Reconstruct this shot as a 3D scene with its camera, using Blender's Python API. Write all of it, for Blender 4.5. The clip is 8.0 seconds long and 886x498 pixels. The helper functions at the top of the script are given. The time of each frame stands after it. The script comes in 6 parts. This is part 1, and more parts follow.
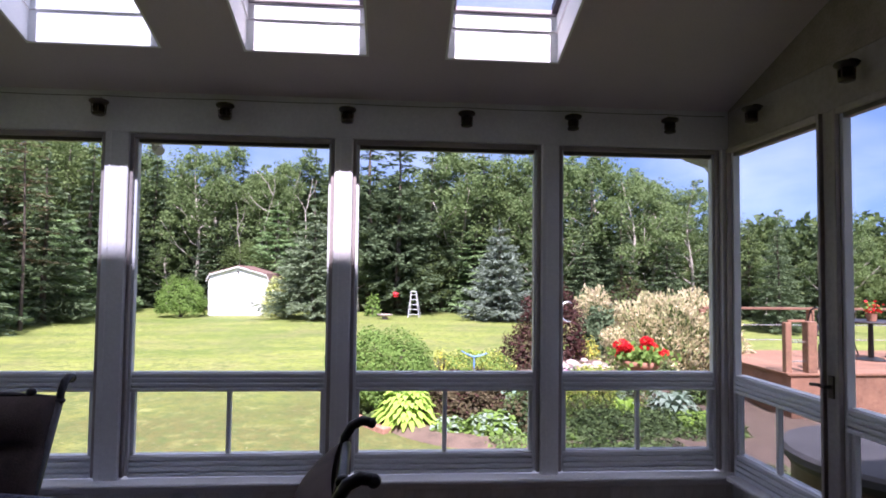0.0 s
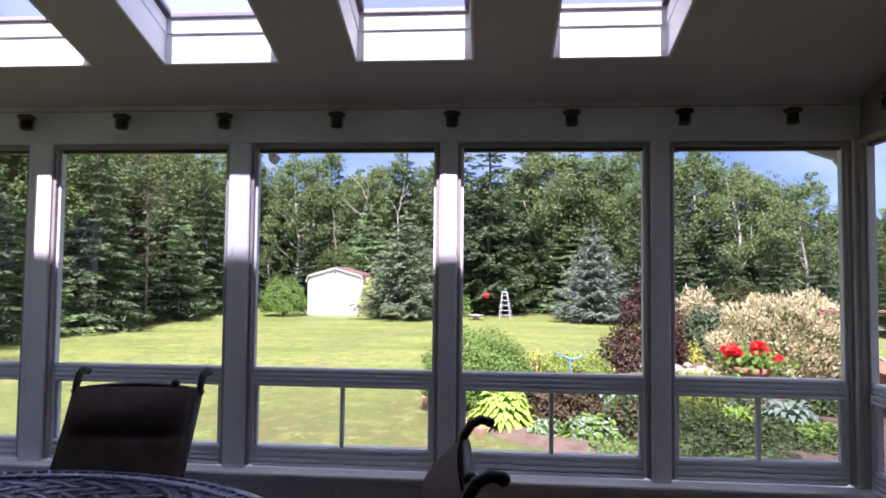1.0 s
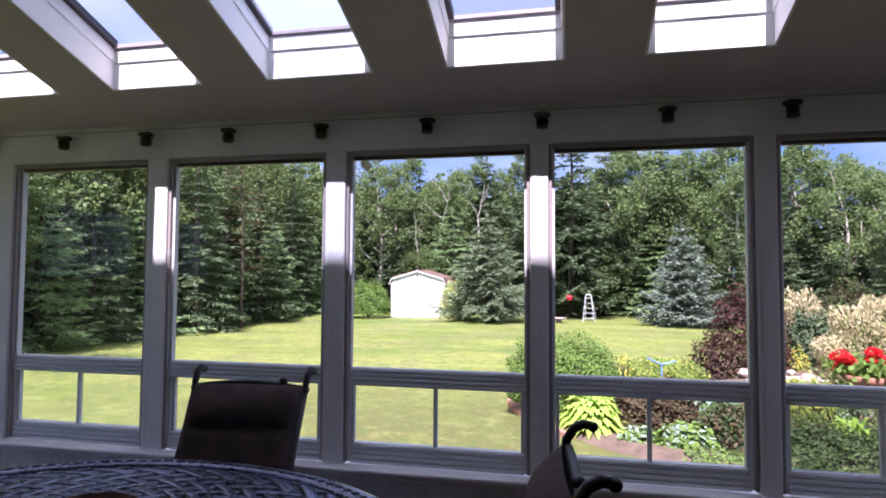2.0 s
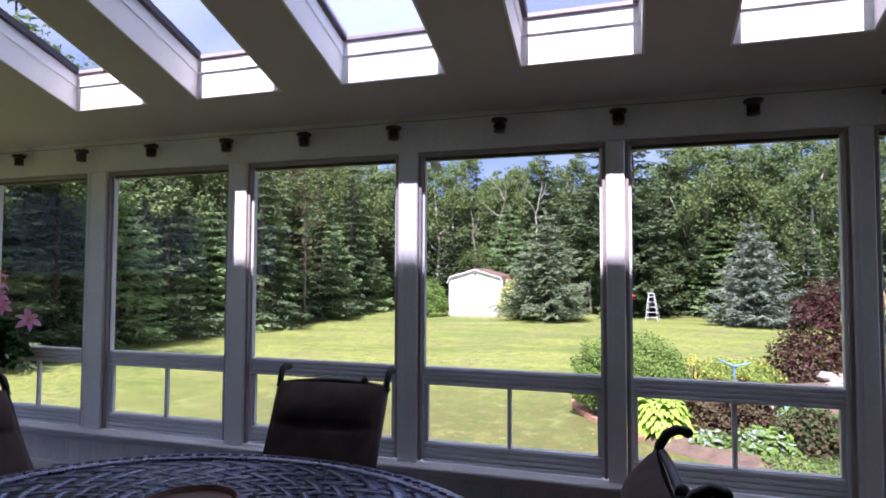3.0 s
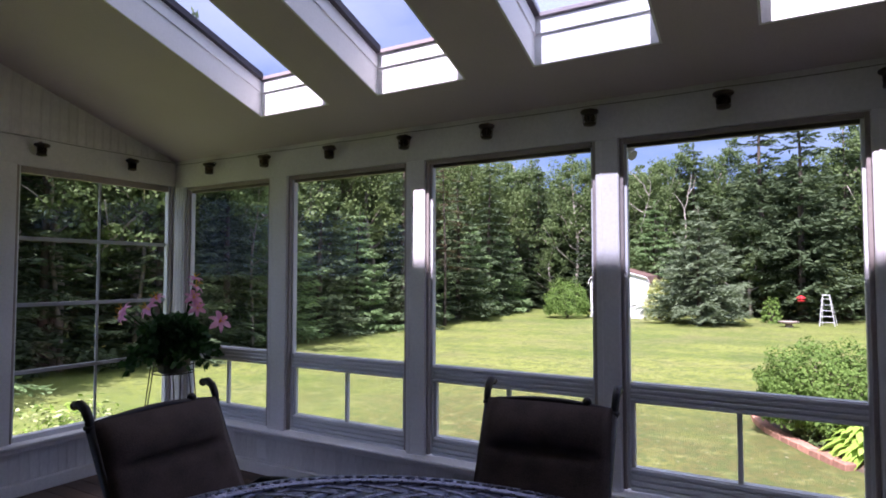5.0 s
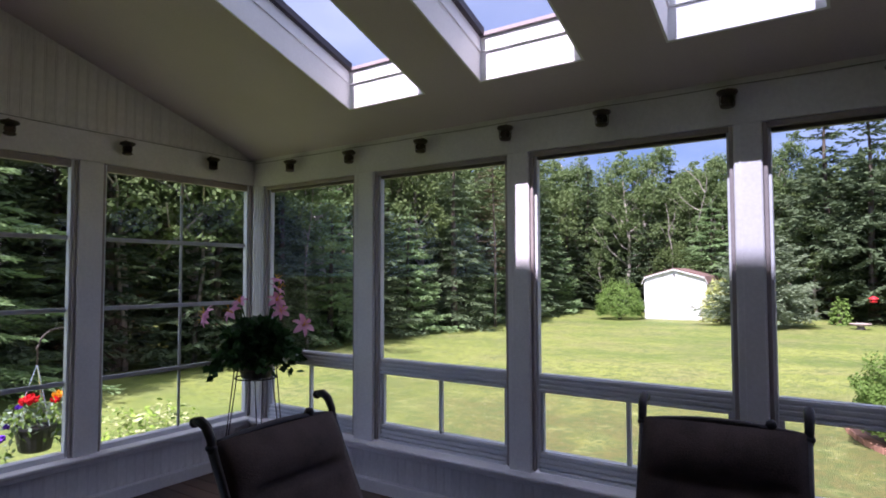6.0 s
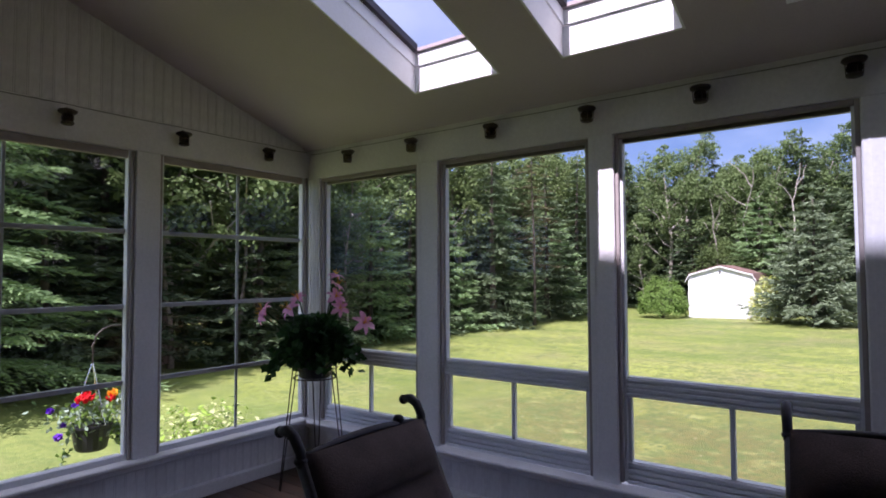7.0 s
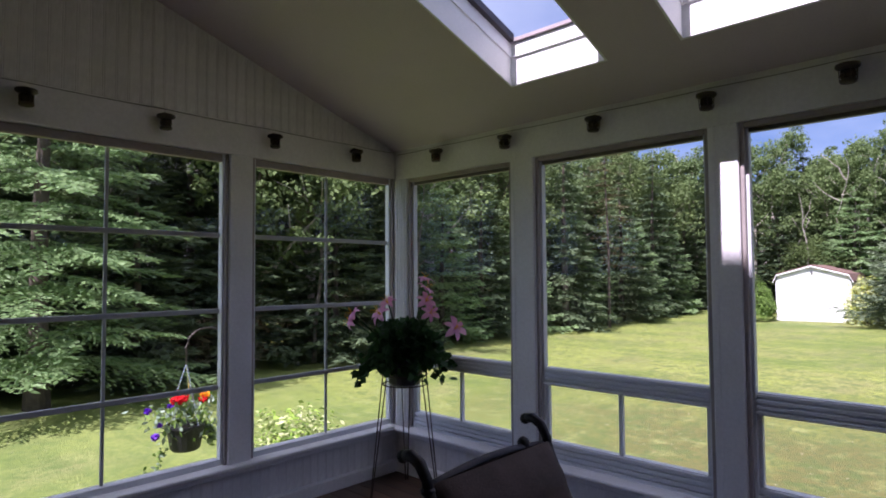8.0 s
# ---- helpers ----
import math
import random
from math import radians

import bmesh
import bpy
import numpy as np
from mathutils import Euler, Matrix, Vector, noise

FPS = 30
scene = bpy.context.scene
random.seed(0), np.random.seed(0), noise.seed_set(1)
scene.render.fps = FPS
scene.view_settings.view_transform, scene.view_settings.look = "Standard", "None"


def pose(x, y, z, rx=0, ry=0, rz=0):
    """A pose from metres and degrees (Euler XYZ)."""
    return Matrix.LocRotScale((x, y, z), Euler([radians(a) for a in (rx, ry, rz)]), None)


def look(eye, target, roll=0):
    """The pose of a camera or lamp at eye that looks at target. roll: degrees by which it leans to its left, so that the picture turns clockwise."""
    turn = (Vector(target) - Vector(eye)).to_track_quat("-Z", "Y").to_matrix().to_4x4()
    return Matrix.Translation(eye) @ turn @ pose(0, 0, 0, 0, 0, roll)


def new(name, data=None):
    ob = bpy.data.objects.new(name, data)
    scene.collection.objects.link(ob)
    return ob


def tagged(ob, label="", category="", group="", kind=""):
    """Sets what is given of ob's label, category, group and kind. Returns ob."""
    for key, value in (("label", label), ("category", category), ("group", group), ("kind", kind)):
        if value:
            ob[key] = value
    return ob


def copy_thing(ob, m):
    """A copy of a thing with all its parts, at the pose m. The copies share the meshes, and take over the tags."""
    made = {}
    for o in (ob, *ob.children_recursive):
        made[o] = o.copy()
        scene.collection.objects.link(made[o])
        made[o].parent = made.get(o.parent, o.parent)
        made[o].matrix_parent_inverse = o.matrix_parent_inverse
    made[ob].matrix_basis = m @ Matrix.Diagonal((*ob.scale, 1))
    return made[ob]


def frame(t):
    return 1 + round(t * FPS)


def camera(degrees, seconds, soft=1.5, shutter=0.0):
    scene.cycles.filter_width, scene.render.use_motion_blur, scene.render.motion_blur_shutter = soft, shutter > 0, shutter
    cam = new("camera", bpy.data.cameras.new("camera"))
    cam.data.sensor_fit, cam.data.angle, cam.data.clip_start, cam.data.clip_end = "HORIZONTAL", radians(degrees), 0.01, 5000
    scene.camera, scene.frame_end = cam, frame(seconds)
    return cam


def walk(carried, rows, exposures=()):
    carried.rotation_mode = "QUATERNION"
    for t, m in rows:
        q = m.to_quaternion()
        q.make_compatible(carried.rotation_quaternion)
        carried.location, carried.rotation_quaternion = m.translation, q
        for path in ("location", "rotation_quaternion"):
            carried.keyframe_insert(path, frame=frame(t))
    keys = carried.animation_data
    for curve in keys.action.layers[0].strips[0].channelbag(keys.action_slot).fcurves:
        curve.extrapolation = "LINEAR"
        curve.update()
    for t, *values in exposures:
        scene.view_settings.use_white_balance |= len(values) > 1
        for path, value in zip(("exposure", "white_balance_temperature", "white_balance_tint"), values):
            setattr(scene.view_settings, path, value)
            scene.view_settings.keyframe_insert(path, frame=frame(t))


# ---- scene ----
cam = camera(73.5, 8.0, 1.8)
PATH = [
    (0, (1.434, 0.623, 1.449), (1.588, 2.615, 1.538), 0.7),
    (0.5, (1.386, 0.614, 1.45), (1.386, 2.612, 1.538), 0.7),
    (1, (1.345, 0.603, 1.45), (1.2, 2.596, 1.538), 0.6),
    (1.5, (1.307, 0.584, 1.453), (1.024, 2.562, 1.54), 0.5),
    (2.8, (1.219, 0.568, 1.446), (0.654, 2.484, 1.543), 0.2),
    (3, (1.188, 0.554, 1.46), (0.596, 2.462, 1.548), 0.2),
    (3.5, (1.121, 0.553, 1.458), (0.457, 2.438, 1.546), 0.1),
    (4, (1.016, 0.551, 1.451), (0.291, 2.413, 1.54), 0.1),
    (4.5, (0.88, 0.61, 1.449), (0.02, 2.414, 1.536), 0.0),
    (5, (0.733, 0.737, 1.473), (-0.263, 2.469, 1.561), -0.0),
    (5.2, (0.673, 0.779, 1.478), (-0.37, 2.484, 1.566), -0.0),
    (6.3, (0.164, 0.781, 1.476), (-0.971, 2.425, 1.564), -0.2),
    (6.5, (0.121, 0.805, 1.469), (-1.035, 2.435, 1.554), -0.2),
    (7, (-0.058, 0.851, 1.455), (-1.264, 2.445, 1.54), -0.3),
    (7.5, (-0.227, 0.889, 1.48), (-1.517, 2.415, 1.565), -0.3),
    (8, (-0.316, 0.882, 1.475), (-1.692, 2.332, 1.563), -0.4),
]
walk(cam, [(t, look(e, g, r)) for t, e, g, r in PATH], [(0, 1.7), (1.5, 1.68), (3.5, 1.58), (5, 1.48), (6.5, 1.38), (8, 1.3)])

# ---- world, sun and exposure ----
SUN_WAY = Vector((-0.005, 1.0, -1.55)).normalized()
sun_data = bpy.data.lights.new("sun", "SUN")
sun_data.energy, sun_data.angle, sun_data.color = 4.5, radians(0.53), (1.0, 0.955, 0.88)
sun_ob = new("sun", sun_data)
sun_ob.matrix_world = look((-4, -40, 62), Vector((-4, -40, 62)) + SUN_WAY)

world = bpy.data.worlds.new("sky")
scene.world = world
world.use_nodes = True
wn, wl = world.node_tree.nodes, world.node_tree.links
sky = wn.new("ShaderNodeTexSky")
sky.sky_type, sky.sun_disc = "NISHITA", False
sky.sun_elevation, sky.sun_rotation = math.asin(-SUN_WAY.z), math.pi - 0.005
sky.air_density, sky.dust_density, sky.ozone_density = 0.8, 0.1, 1.0
wn["Background"].inputs["Strength"].default_value = 0.085
# thin high cloud: pales the blue unevenly
w_co, w_map, w_noise, w_range, w_bw, w_mix = (wn.new(k) for k in ("ShaderNodeTexCoord", "ShaderNodeMapping", "ShaderNodeTexNoise", "ShaderNodeMapRange", "ShaderNodeRGBToBW", "ShaderNodeMix"))
w_map.inputs["Scale"].default_value = (1.6, 1.0, 3.2)
w_noise.inputs["Scale"].default_value, w_noise.inputs["Detail"].default_value = 2.6, 7
w_range.inputs["From Min"].default_value, w_range.inputs["From Max"].default_value = 0.42, 0.72
w_range.inputs["To Min"].default_value, w_range.inputs["To Max"].default_value = 0.0, 0.22
w_gain = wn.new("ShaderNodeMath")
w_gain.operation = "MULTIPLY"
w_gain.inputs[1].default_value = 4.6
w_mix.data_type = "RGBA"
wl.new(w_co.outputs["Generated"], w_map.inputs["Vector"])
wl.new(w_map.outputs[0], w_noise.inputs["Vector"])
wl.new(w_noise.outputs["Fac"], w_range.inputs["Value"])
w_lift, w_unit = wn.new("ShaderNodeVectorMath"), wn.new("ShaderNodeVectorMath")
w_lift.operation, w_unit.operation = "MULTIPLY_ADD", "NORMALIZE"
w_lift.inputs[1].default_value, w_lift.inputs[2].default_value = (1.0, 1.0, 0.85), (0.0, 0.0, 0.26)
wl.new(w_co.outputs["Generated"], w_lift.inputs[0])
wl.new(w_lift.outputs[0], w_unit.inputs[0])
wl.new(w_unit.outputs[0], sky.inputs["Vector"])
wl.new(sky.outputs[0], w_bw.inputs[0])
wl.new(w_bw.outputs[0], w_gain.inputs[0])
w_sep, w_high, w_sum = wn.new("ShaderNodeSeparateXYZ"), wn.new("ShaderNodeMapRange"), wn.new("ShaderNodeMath")
w_high.inputs["From Min"].default_value, w_high.inputs["From Max"].default_value = 0.25, 0.75
w_high.inputs["To Max"].default_value = 0.75
wl.new(w_co.outputs["Generated"], w_sep.inputs[0])
wl.new(w_sep.outputs["Z"], w_high.inputs["Value"])
wl.new(w_range.outputs[0], w_sum.inputs[0])
wl.new(w_high.outputs[0], w_sum.inputs[1])
w_sum.use_clamp = True
wl.new(w_sum.outputs[0], w_mix.inputs["Factor"])
wl.new(sky.outputs[0], w_mix.inputs["A"])
wl.new(w_gain.outputs[0], w_mix.inputs["B"])
w_hue = wn.new("ShaderNodeMix")
w_hue.data_type, w_hue.blend_type = "RGBA", "MULTIPLY"
w_hue.inputs["Factor"].default_value, w_hue.inputs["B"].default_value = 1.0, (0.98, 1.035, 1.0, 1)
wl.new(w_mix.outputs["Result"], w_hue.inputs["A"])
wl.new(w_hue.outputs["Result"], wn["Background"].inputs["Color"])
scene.view_settings.use_white_balance = True
scene.view_settings.white_balance_temperature, scene.view_settings.white_balance_tint = 5850, 40

# ---- materials ----


def material(name, base, rough=0.5, metal=0.0, vary=0.18, size=4.0, grain=40.0, bump=0.15, stretch=(1, 1, 1), spec=0.5, dark=0.55):
    """A painted, wooden, stone or metal surface: two scales of colour variation and a fine relief."""
    m = bpy.data.materials.new(name)
    m.use_nodes = True
    n, l = m.node_tree.nodes, m.node_tree.links
    bsdf = n["Principled BSDF"]
    bsdf.inputs["Roughness"].default_value = rough
    bsdf.inputs["Metallic"].default_value = metal
    bsdf.inputs["Specular IOR Level"].default_value = spec
    coord, mapping = n.new("ShaderNodeTexCoord"), n.new("ShaderNodeMapping")
    mapping.inputs["Scale"].default_value = stretch
    l.new(coord.outputs["Object"], mapping.inputs["Vector"])
    big, small = n.new("ShaderNodeTexNoise"), n.new("ShaderNodeTexNoise")
    big.inputs["Scale"].default_value, small.inputs["Scale"].default_value = size, grain
    big.inputs["Detail"].default_value, small.inputs["Detail"].default_value = 4, 5
    add = n.new("ShaderNodeMath")
    add.operation = "ADD"
    info = n.new("ShaderNodeObjectInfo")
    mul = n.new("ShaderNodeMath")
    mul.operation = "MULTIPLY_ADD"
    l.new(info.outputs["Random"], mul.inputs[0])
    mul.inputs[1].default_value, mul.inputs[2].default_value = 0.35, -0.17
    l.new(mapping.outputs[0], big.inputs["Vector"])
    l.new(mapping.outputs[0], small.inputs["Vector"])
    l.new(big.outputs["Fac"], add.inputs[0])
    l.new(small.outputs["Fac"], add.inputs[1])
    add2 = n.new("ShaderNodeMath")
    add2.operation = "ADD"
    l.new(add.outputs[0], add2.inputs[0])
    l.new(mul.outputs[0], add2.inputs[1])
    ramp = n.new("ShaderNodeMapRange")
    ramp.inputs["From Min"].default_value, ramp.inputs["From Max"].default_value = 0.7, 1.3
    ramp.inputs["To Min"].default_value, ramp.inputs["To Max"].default_value = 0.0, 1.0
    l.new(add2.outputs[0], ramp.inputs["Value"])
    mix = n.new("ShaderNodeMix")
    mix.data_type = "RGBA"
    lo = [c * (1 - vary) ** (1 + dark) for c in base]
    hi = [min(1, c * (1 + vary * 0.6)) for c in base]
    mix.inputs["A"].default_value, mix.inputs["B"].default_value = (*lo, 1), (*hi, 1)
    l.new(ramp.outputs[0], mix.inputs["Factor"])
    l.new(mix.outputs["Result"], bsdf.inputs["Base Color"])
    rr = n.new("ShaderNodeMapRange")
    rr.inputs["To Min"].default_value, rr.inputs["To Max"].default_value = max(0.03, rough - 0.08), min(1, rough + 0.1)
    l.new(small.outputs["Fac"], rr.inputs["Value"])
    l.new(rr.outputs[0], bsdf.inputs["Roughness"])
    if bump:
        b = n.new("ShaderNodeBump")
        b.inputs["Strength"].default_value, b.inputs["Distance"].default_value = bump, 0.004
        l.new(small.outputs["Fac"], b.inputs["Height"])
        l.new(b.outputs[0], bsdf.inputs["Normal"])
    return m


def leaf_material(name, base, base2, glow=0.35, rough=0.5, spread=1.0, gloss=0.1):
    """Foliage: colour varies from leaf to leaf and from plant to plant, and light passes through."""
    m = bpy.data.materials.new(name)
    m.use_nodes = True
    n, l = m.node_tree.nodes, m.node_tree.links
    geo, info = n.new("ShaderNodeNewGeometry"), n.new("ShaderNodeObjectInfo")
    mixf = n.new("ShaderNodeMath")
    mixf.operation = "MULTIPLY_ADD"
    l.new(geo.outputs["Random Per Island"], mixf.inputs[0])
    mixf.inputs[1].default_value = 0.75 * spread
    half = n.new("ShaderNodeMath")
    half.operation = "MULTIPLY"
    l.new(info.outputs["Random"], half.inputs[0])
    half.inputs[1].default_value = 0.3
    l.new(half.outputs[0], mixf.inputs[2])
    mix = n.new("ShaderNodeMix")
    mix.data_type = "RGBA"
    mix.inputs["A"].default_value, mix.inputs["B"].default_value = (*base, 1), (*base2, 1)
    l.new(mixf.outputs[0], mix.inputs["Factor"])
    bsdf = n["Principled BSDF"]
    bsdf.inputs["Roughness"].default_value = rough
    bsdf.inputs["Specular IOR Level"].default_value = gloss
    l.new(mix.outputs["Result"], bsdf.inputs["Base Color"])
    tr = n.new("ShaderNodeBsdfTranslucent")
    l.new(mix.outputs["Result"], tr.inputs["Color"])
    ms = n.new("ShaderNodeMixShader")
    ms.inputs[0].default_value = glow
    l.new(bsdf.outputs[0], ms.inputs[1])
    l.new(tr.outputs[0], ms.inputs[2])
    l.new(ms.outputs[0], n["Material Output"].inputs["Surface"])
    return m


def glass_material(name, tint=(0.97, 0.985, 0.98), rough=0.0):
    """Thin window glass: clear, with a Fresnel reflection."""
    m = bpy.data.materials.new(name)
    m.use_nodes = True
    n, l = m.node_tree.nodes, m.node_tree.links
    n.remove(n["Principled BSDF"])
    clear, gloss, facing, ms = (n.new(k) for k in ("ShaderNodeBsdfTransparent", "ShaderNodeBsdfGlossy", "ShaderNodeLayerWeight", "ShaderNodeMixShader"))
    clear.inputs[0].default_value = (*tint, 1)
    gloss.inputs["Roughness"].default_value = rough
    facing.inputs["Blend"].default_value = 0.5
    power, scale = n.new("ShaderNodeMath"), n.new("ShaderNodeMath")
    power.operation, scale.operation = "POWER", "MULTIPLY_ADD"
    power.inputs[1].default_value = 5.0
    scale.inputs[1].default_value, scale.inputs[2].default_value = 0.14, 0.008
    l.new(facing.outputs["Facing"], power.inputs[0])
    l.new(power.outputs[0], scale.inputs[0])
    l.new(scale.outputs[0], ms.inputs[0])
    l.new(clear.outputs[0], ms.inputs[1])
    l.new(gloss.outputs[0], ms.inputs[2])
    l.new(ms.outputs[0], n["Material Output"].inputs["Surface"])
    return m


def hazy_glass_material(name, haze=0.17):
    """Milky skylight glass that scatters part of the sunlight, weakening its beam."""
    m = bpy.data.materials.new(name)
    m.use_nodes = True
    n, l = m.node_tree.nodes, m.node_tree.links
    n.remove(n["Principled BSDF"])
    clear, milk, ms = (n.new(k) for k in ("ShaderNodeBsdfTransparent", "ShaderNodeBsdfTranslucent", "ShaderNodeMixShader"))
    clear.inputs[0].default_value, milk.inputs[0].default_value = (0.90, 0.94, 0.98, 1), (0.55, 0.62, 0.72, 1)
    ms.inputs[0].default_value = haze
    l.new(clear.outputs[0], ms.inputs[1])
    l.new(milk.outputs[0], ms.inputs[2])
    l.new(ms.outputs[0], n["Material Output"].inputs["Surface"])
    return m


VINYL = material("white_vinyl", (0.75, 0.77, 0.79), 0.38, vary=0.06, size=2.5, grain=90, bump=0.03)
PAINT = material("white_painted_wood", (0.80, 0.795, 0.80), 0.42, vary=0.07, size=3, grain=55, bump=0.08)
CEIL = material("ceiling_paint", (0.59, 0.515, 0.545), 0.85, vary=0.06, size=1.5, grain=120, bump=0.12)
WELL = material("skylight_well_paint", (0.92, 0.92, 0.91), 0.6, vary=0.04, size=3, grain=80, bump=0.05)
BEAD = material("beadboard_paint", (0.80, 0.79, 0.79), 0.5, vary=0.09, size=3, grain=60, bump=0.08, stretch=(1, 1, 0.3))
BRONZE = material("skylight_frame_grey", (0.085, 0.07, 0.075), 0.4, 0.3, vary=0.12)
LANTERN_MET = material("dark_bronze_metal", (0.06, 0.047, 0.038), 0.45, 0.5, vary=0.3)
CAST = material("dark_cast_aluminium", (0.042, 0.038, 0.042), 0.38, 0.55, vary=0.3, grain=70, bump=0.25)
# grey cast metal, with the reflected sky's blue sheen mixed into the colour
TABLE_MET = material("sky_tinted_cast_aluminium", (0.27, 0.295, 0.42), 0.28, 0.8, vary=0.3, grain=60, bump=0.3)
SLING = material("brown_woven_sling", (0.105, 0.072, 0.063), 0.85, vary=0.35, size=9, grain=220, bump=0.6)
FLOORWOOD = material("dark_floor_wood", (0.11, 0.06, 0.035), 0.4, vary=0.4, size=3, grain=25, bump=0.2, stretch=(0.25, 3, 3))
TRAYWOOD = material("red_brown_tray_wood", (0.17, 0.085, 0.06), 0.5, vary=0.3, size=4, grain=30, stretch=(0.4, 3, 3))
GLASS = glass_material("window_glass")
SKYGLASS = glass_material("skylight_glass", (0.93, 0.96, 0.99))
SCREEN = glass_material("insect_screen_mesh", (0.75, 0.76, 0.78), 0.6)
HAZYGLASS = hazy_glass_material("milky_skylight_glass")
LAMPGLASS = glass_material("lantern_glass", (0.35, 0.3, 0.26), 0.15)
GRILLE = material("grey_window_grille", (0.40, 0.42, 0.43), 0.5, vary=0.1)
GUTTER = material("grey_gutter_metal", (0.45, 0.47, 0.46), 0.4, 0.2, vary=0.1)
TAUPE = material("taupe_frame_vinyl", (0.34, 0.30, 0.285), 0.5, vary=0.12)
# strip at the window head, darker than the taupe casing
TRACK = material("dark_head_strip", (0.11, 0.098, 0.094), 0.5, vary=0.12)
# skylight sash's lower bar, with the sun on it put into the colour
SASH_SUNLIT = material("sunlit_sash_rose", (0.42, 0.36, 0.37), 0.5, vary=0.1)
CABLE = material("pale_cable", (0.16, 0.15, 0.14), 0.6)
# paint of the east beam and post, darkened for that end's weak light
EAST_DIM = material("dimmed_east_paint", (0.30, 0.27, 0.26), 0.6, vary=0.15, size=3, grain=40, bump=0.15)
# dark brown that dims the east end and the unseen south wall's bounce
HOUSEWALL = material("dim_wall_brown", (0.26, 0.225, 0.2), 0.7, vary=0.2, size=3, grain=30, bump=0.3, stretch=(0.3, 3, 3))
SIDING = material("house_siding", (0.62, 0.6, 0.55), 0.6, vary=0.1)
ROOFING = material("asphalt_shingle", (0.09, 0.075, 0.07), 0.9, vary=0.4, grain=120, bump=0.6)
BARK = material("grey_brown_bark", (0.11, 0.085, 0.065), 0.9, vary=0.5, size=5, grain=25, bump=0.8, stretch=(1, 1, 0.3))
GREYBARK = material("grey_birch_bark", (0.24, 0.20, 0.165), 0.85, vary=0.5, size=4, grain=18, bump=0.5, stretch=(1, 1, 3))
BIRCH = material("pale_birch_bark", (0.45, 0.40, 0.34), 0.8, vary=0.45, size=4, grain=18, bump=0.4, stretch=(1, 1, 3))
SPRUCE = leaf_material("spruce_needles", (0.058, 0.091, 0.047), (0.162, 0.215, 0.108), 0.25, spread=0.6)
# fresh green needles, lightened further: sun on the boughs put into the colour
SPRUCE_LIT = leaf_material("sunlit_fresh_needles", (0.145, 0.245, 0.10), (0.33, 0.46, 0.21), 0.45, spread=0.8)
SPRUCE_PALE = leaf_material("grey_green_spruce_needles", (0.115, 0.158, 0.09), (0.265, 0.325, 0.20), 0.25, spread=0.7)
BLUESPRUCE = leaf_material("blue_spruce_needles", (0.135, 0.172, 0.132), (0.30, 0.355, 0.285), 0.25, spread=0.7)
LEAF = leaf_material("broad_leaves", (0.10, 0.152, 0.056), (0.205, 0.275, 0.104), 0.4, spread=0.7)
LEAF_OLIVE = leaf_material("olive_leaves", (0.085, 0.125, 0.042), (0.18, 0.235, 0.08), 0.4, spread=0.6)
# dark green plants, and foliage with the wood's inner shade in its colour
LEAF_DARK = leaf_material("dark_and_shaded_leaves", (0.025, 0.045, 0.018), (0.08, 0.12, 0.045), 0.3)
WILLOW = leaf_material("dappled_willow_leaves", (0.40, 0.40, 0.20), (0.86, 0.66, 0.46), 0.3)
LEAF_BUSH = leaf_material("bright_shrub_leaves", (0.11, 0.19, 0.04), (0.22, 0.34, 0.08), 0.35, spread=0.8)
LEAF_YELLOW = leaf_material("golden_leaves", (0.28, 0.34, 0.05), (0.55, 0.55, 0.13), 0.35)
LEAF_LIME = leaf_material("lime_hosta_leaves", (0.24, 0.40, 0.05), (0.45, 0.62, 0.13), 0.35)
LEAF_BLUE = leaf_material("blue_hosta_leaves", (0.12, 0.21, 0.15), (0.26, 0.36, 0.27), 0.25)
LEAF_BURG = leaf_material("burgundy_leaves", (0.032, 0.014, 0.013), (0.085, 0.038, 0.032), 0.3)
LEAF_BROWN = leaf_material("bronze_brown_leaves", (0.052, 0.042, 0.022), (0.125, 0.10, 0.052), 0.25)
LEAF_CREAM = leaf_material("cream_edged_leaves", (0.35, 0.45, 0.14), (0.72, 0.72, 0.42), 0.35)
LEAF_IVY = leaf_material("ivy_leaves", (0.012, 0.04, 0.012), (0.04, 0.10, 0.03), 0.3)
LEAF_GREY = leaf_material("grey_green_leaves", (0.16, 0.24, 0.15), (0.38, 0.46, 0.36), 0.25)
PETAL_PINK = leaf_material("pink_petals", (0.64, 0.22, 0.47), (0.82, 0.48, 0.67), 0.45)
PETAL_RED = leaf_material("red_petals", (0.62, 0.012, 0.02), (0.80, 0.05, 0.045), 0.3)
PETAL_YELLOW = leaf_material("orange_yellow_petals", (0.85, 0.30, 0.02), (0.9, 0.6, 0.03), 0.3)
PETAL_PURPLE = leaf_material("purple_petals", (0.12, 0.03, 0.42), (0.25, 0.08, 0.6), 0.3)
MULCH = material("bark_mulch", (0.118, 0.080, 0.056), 0.95, vary=0.45, size=6, grain=35, bump=1.0)
BRICK = material("red_edging_brick", (0.47, 0.24, 0.165), 0.85, vary=0.3, size=5, grain=50, bump=0.5)
ROCK = material("pale_pink_stone", (0.42, 0.335, 0.30), 0.85, vary=0.3, size=4, grain=22, bump=0.7)
SHEDWALL = material("white_shed_siding", (0.82, 0.82, 0.80), 0.55, vary=0.05, size=2, grain=40)
SHEDROOF = material("brown_shingle", (0.17, 0.10, 0.08), 0.9, vary=0.3, size=3, grain=60, bump=0.6)
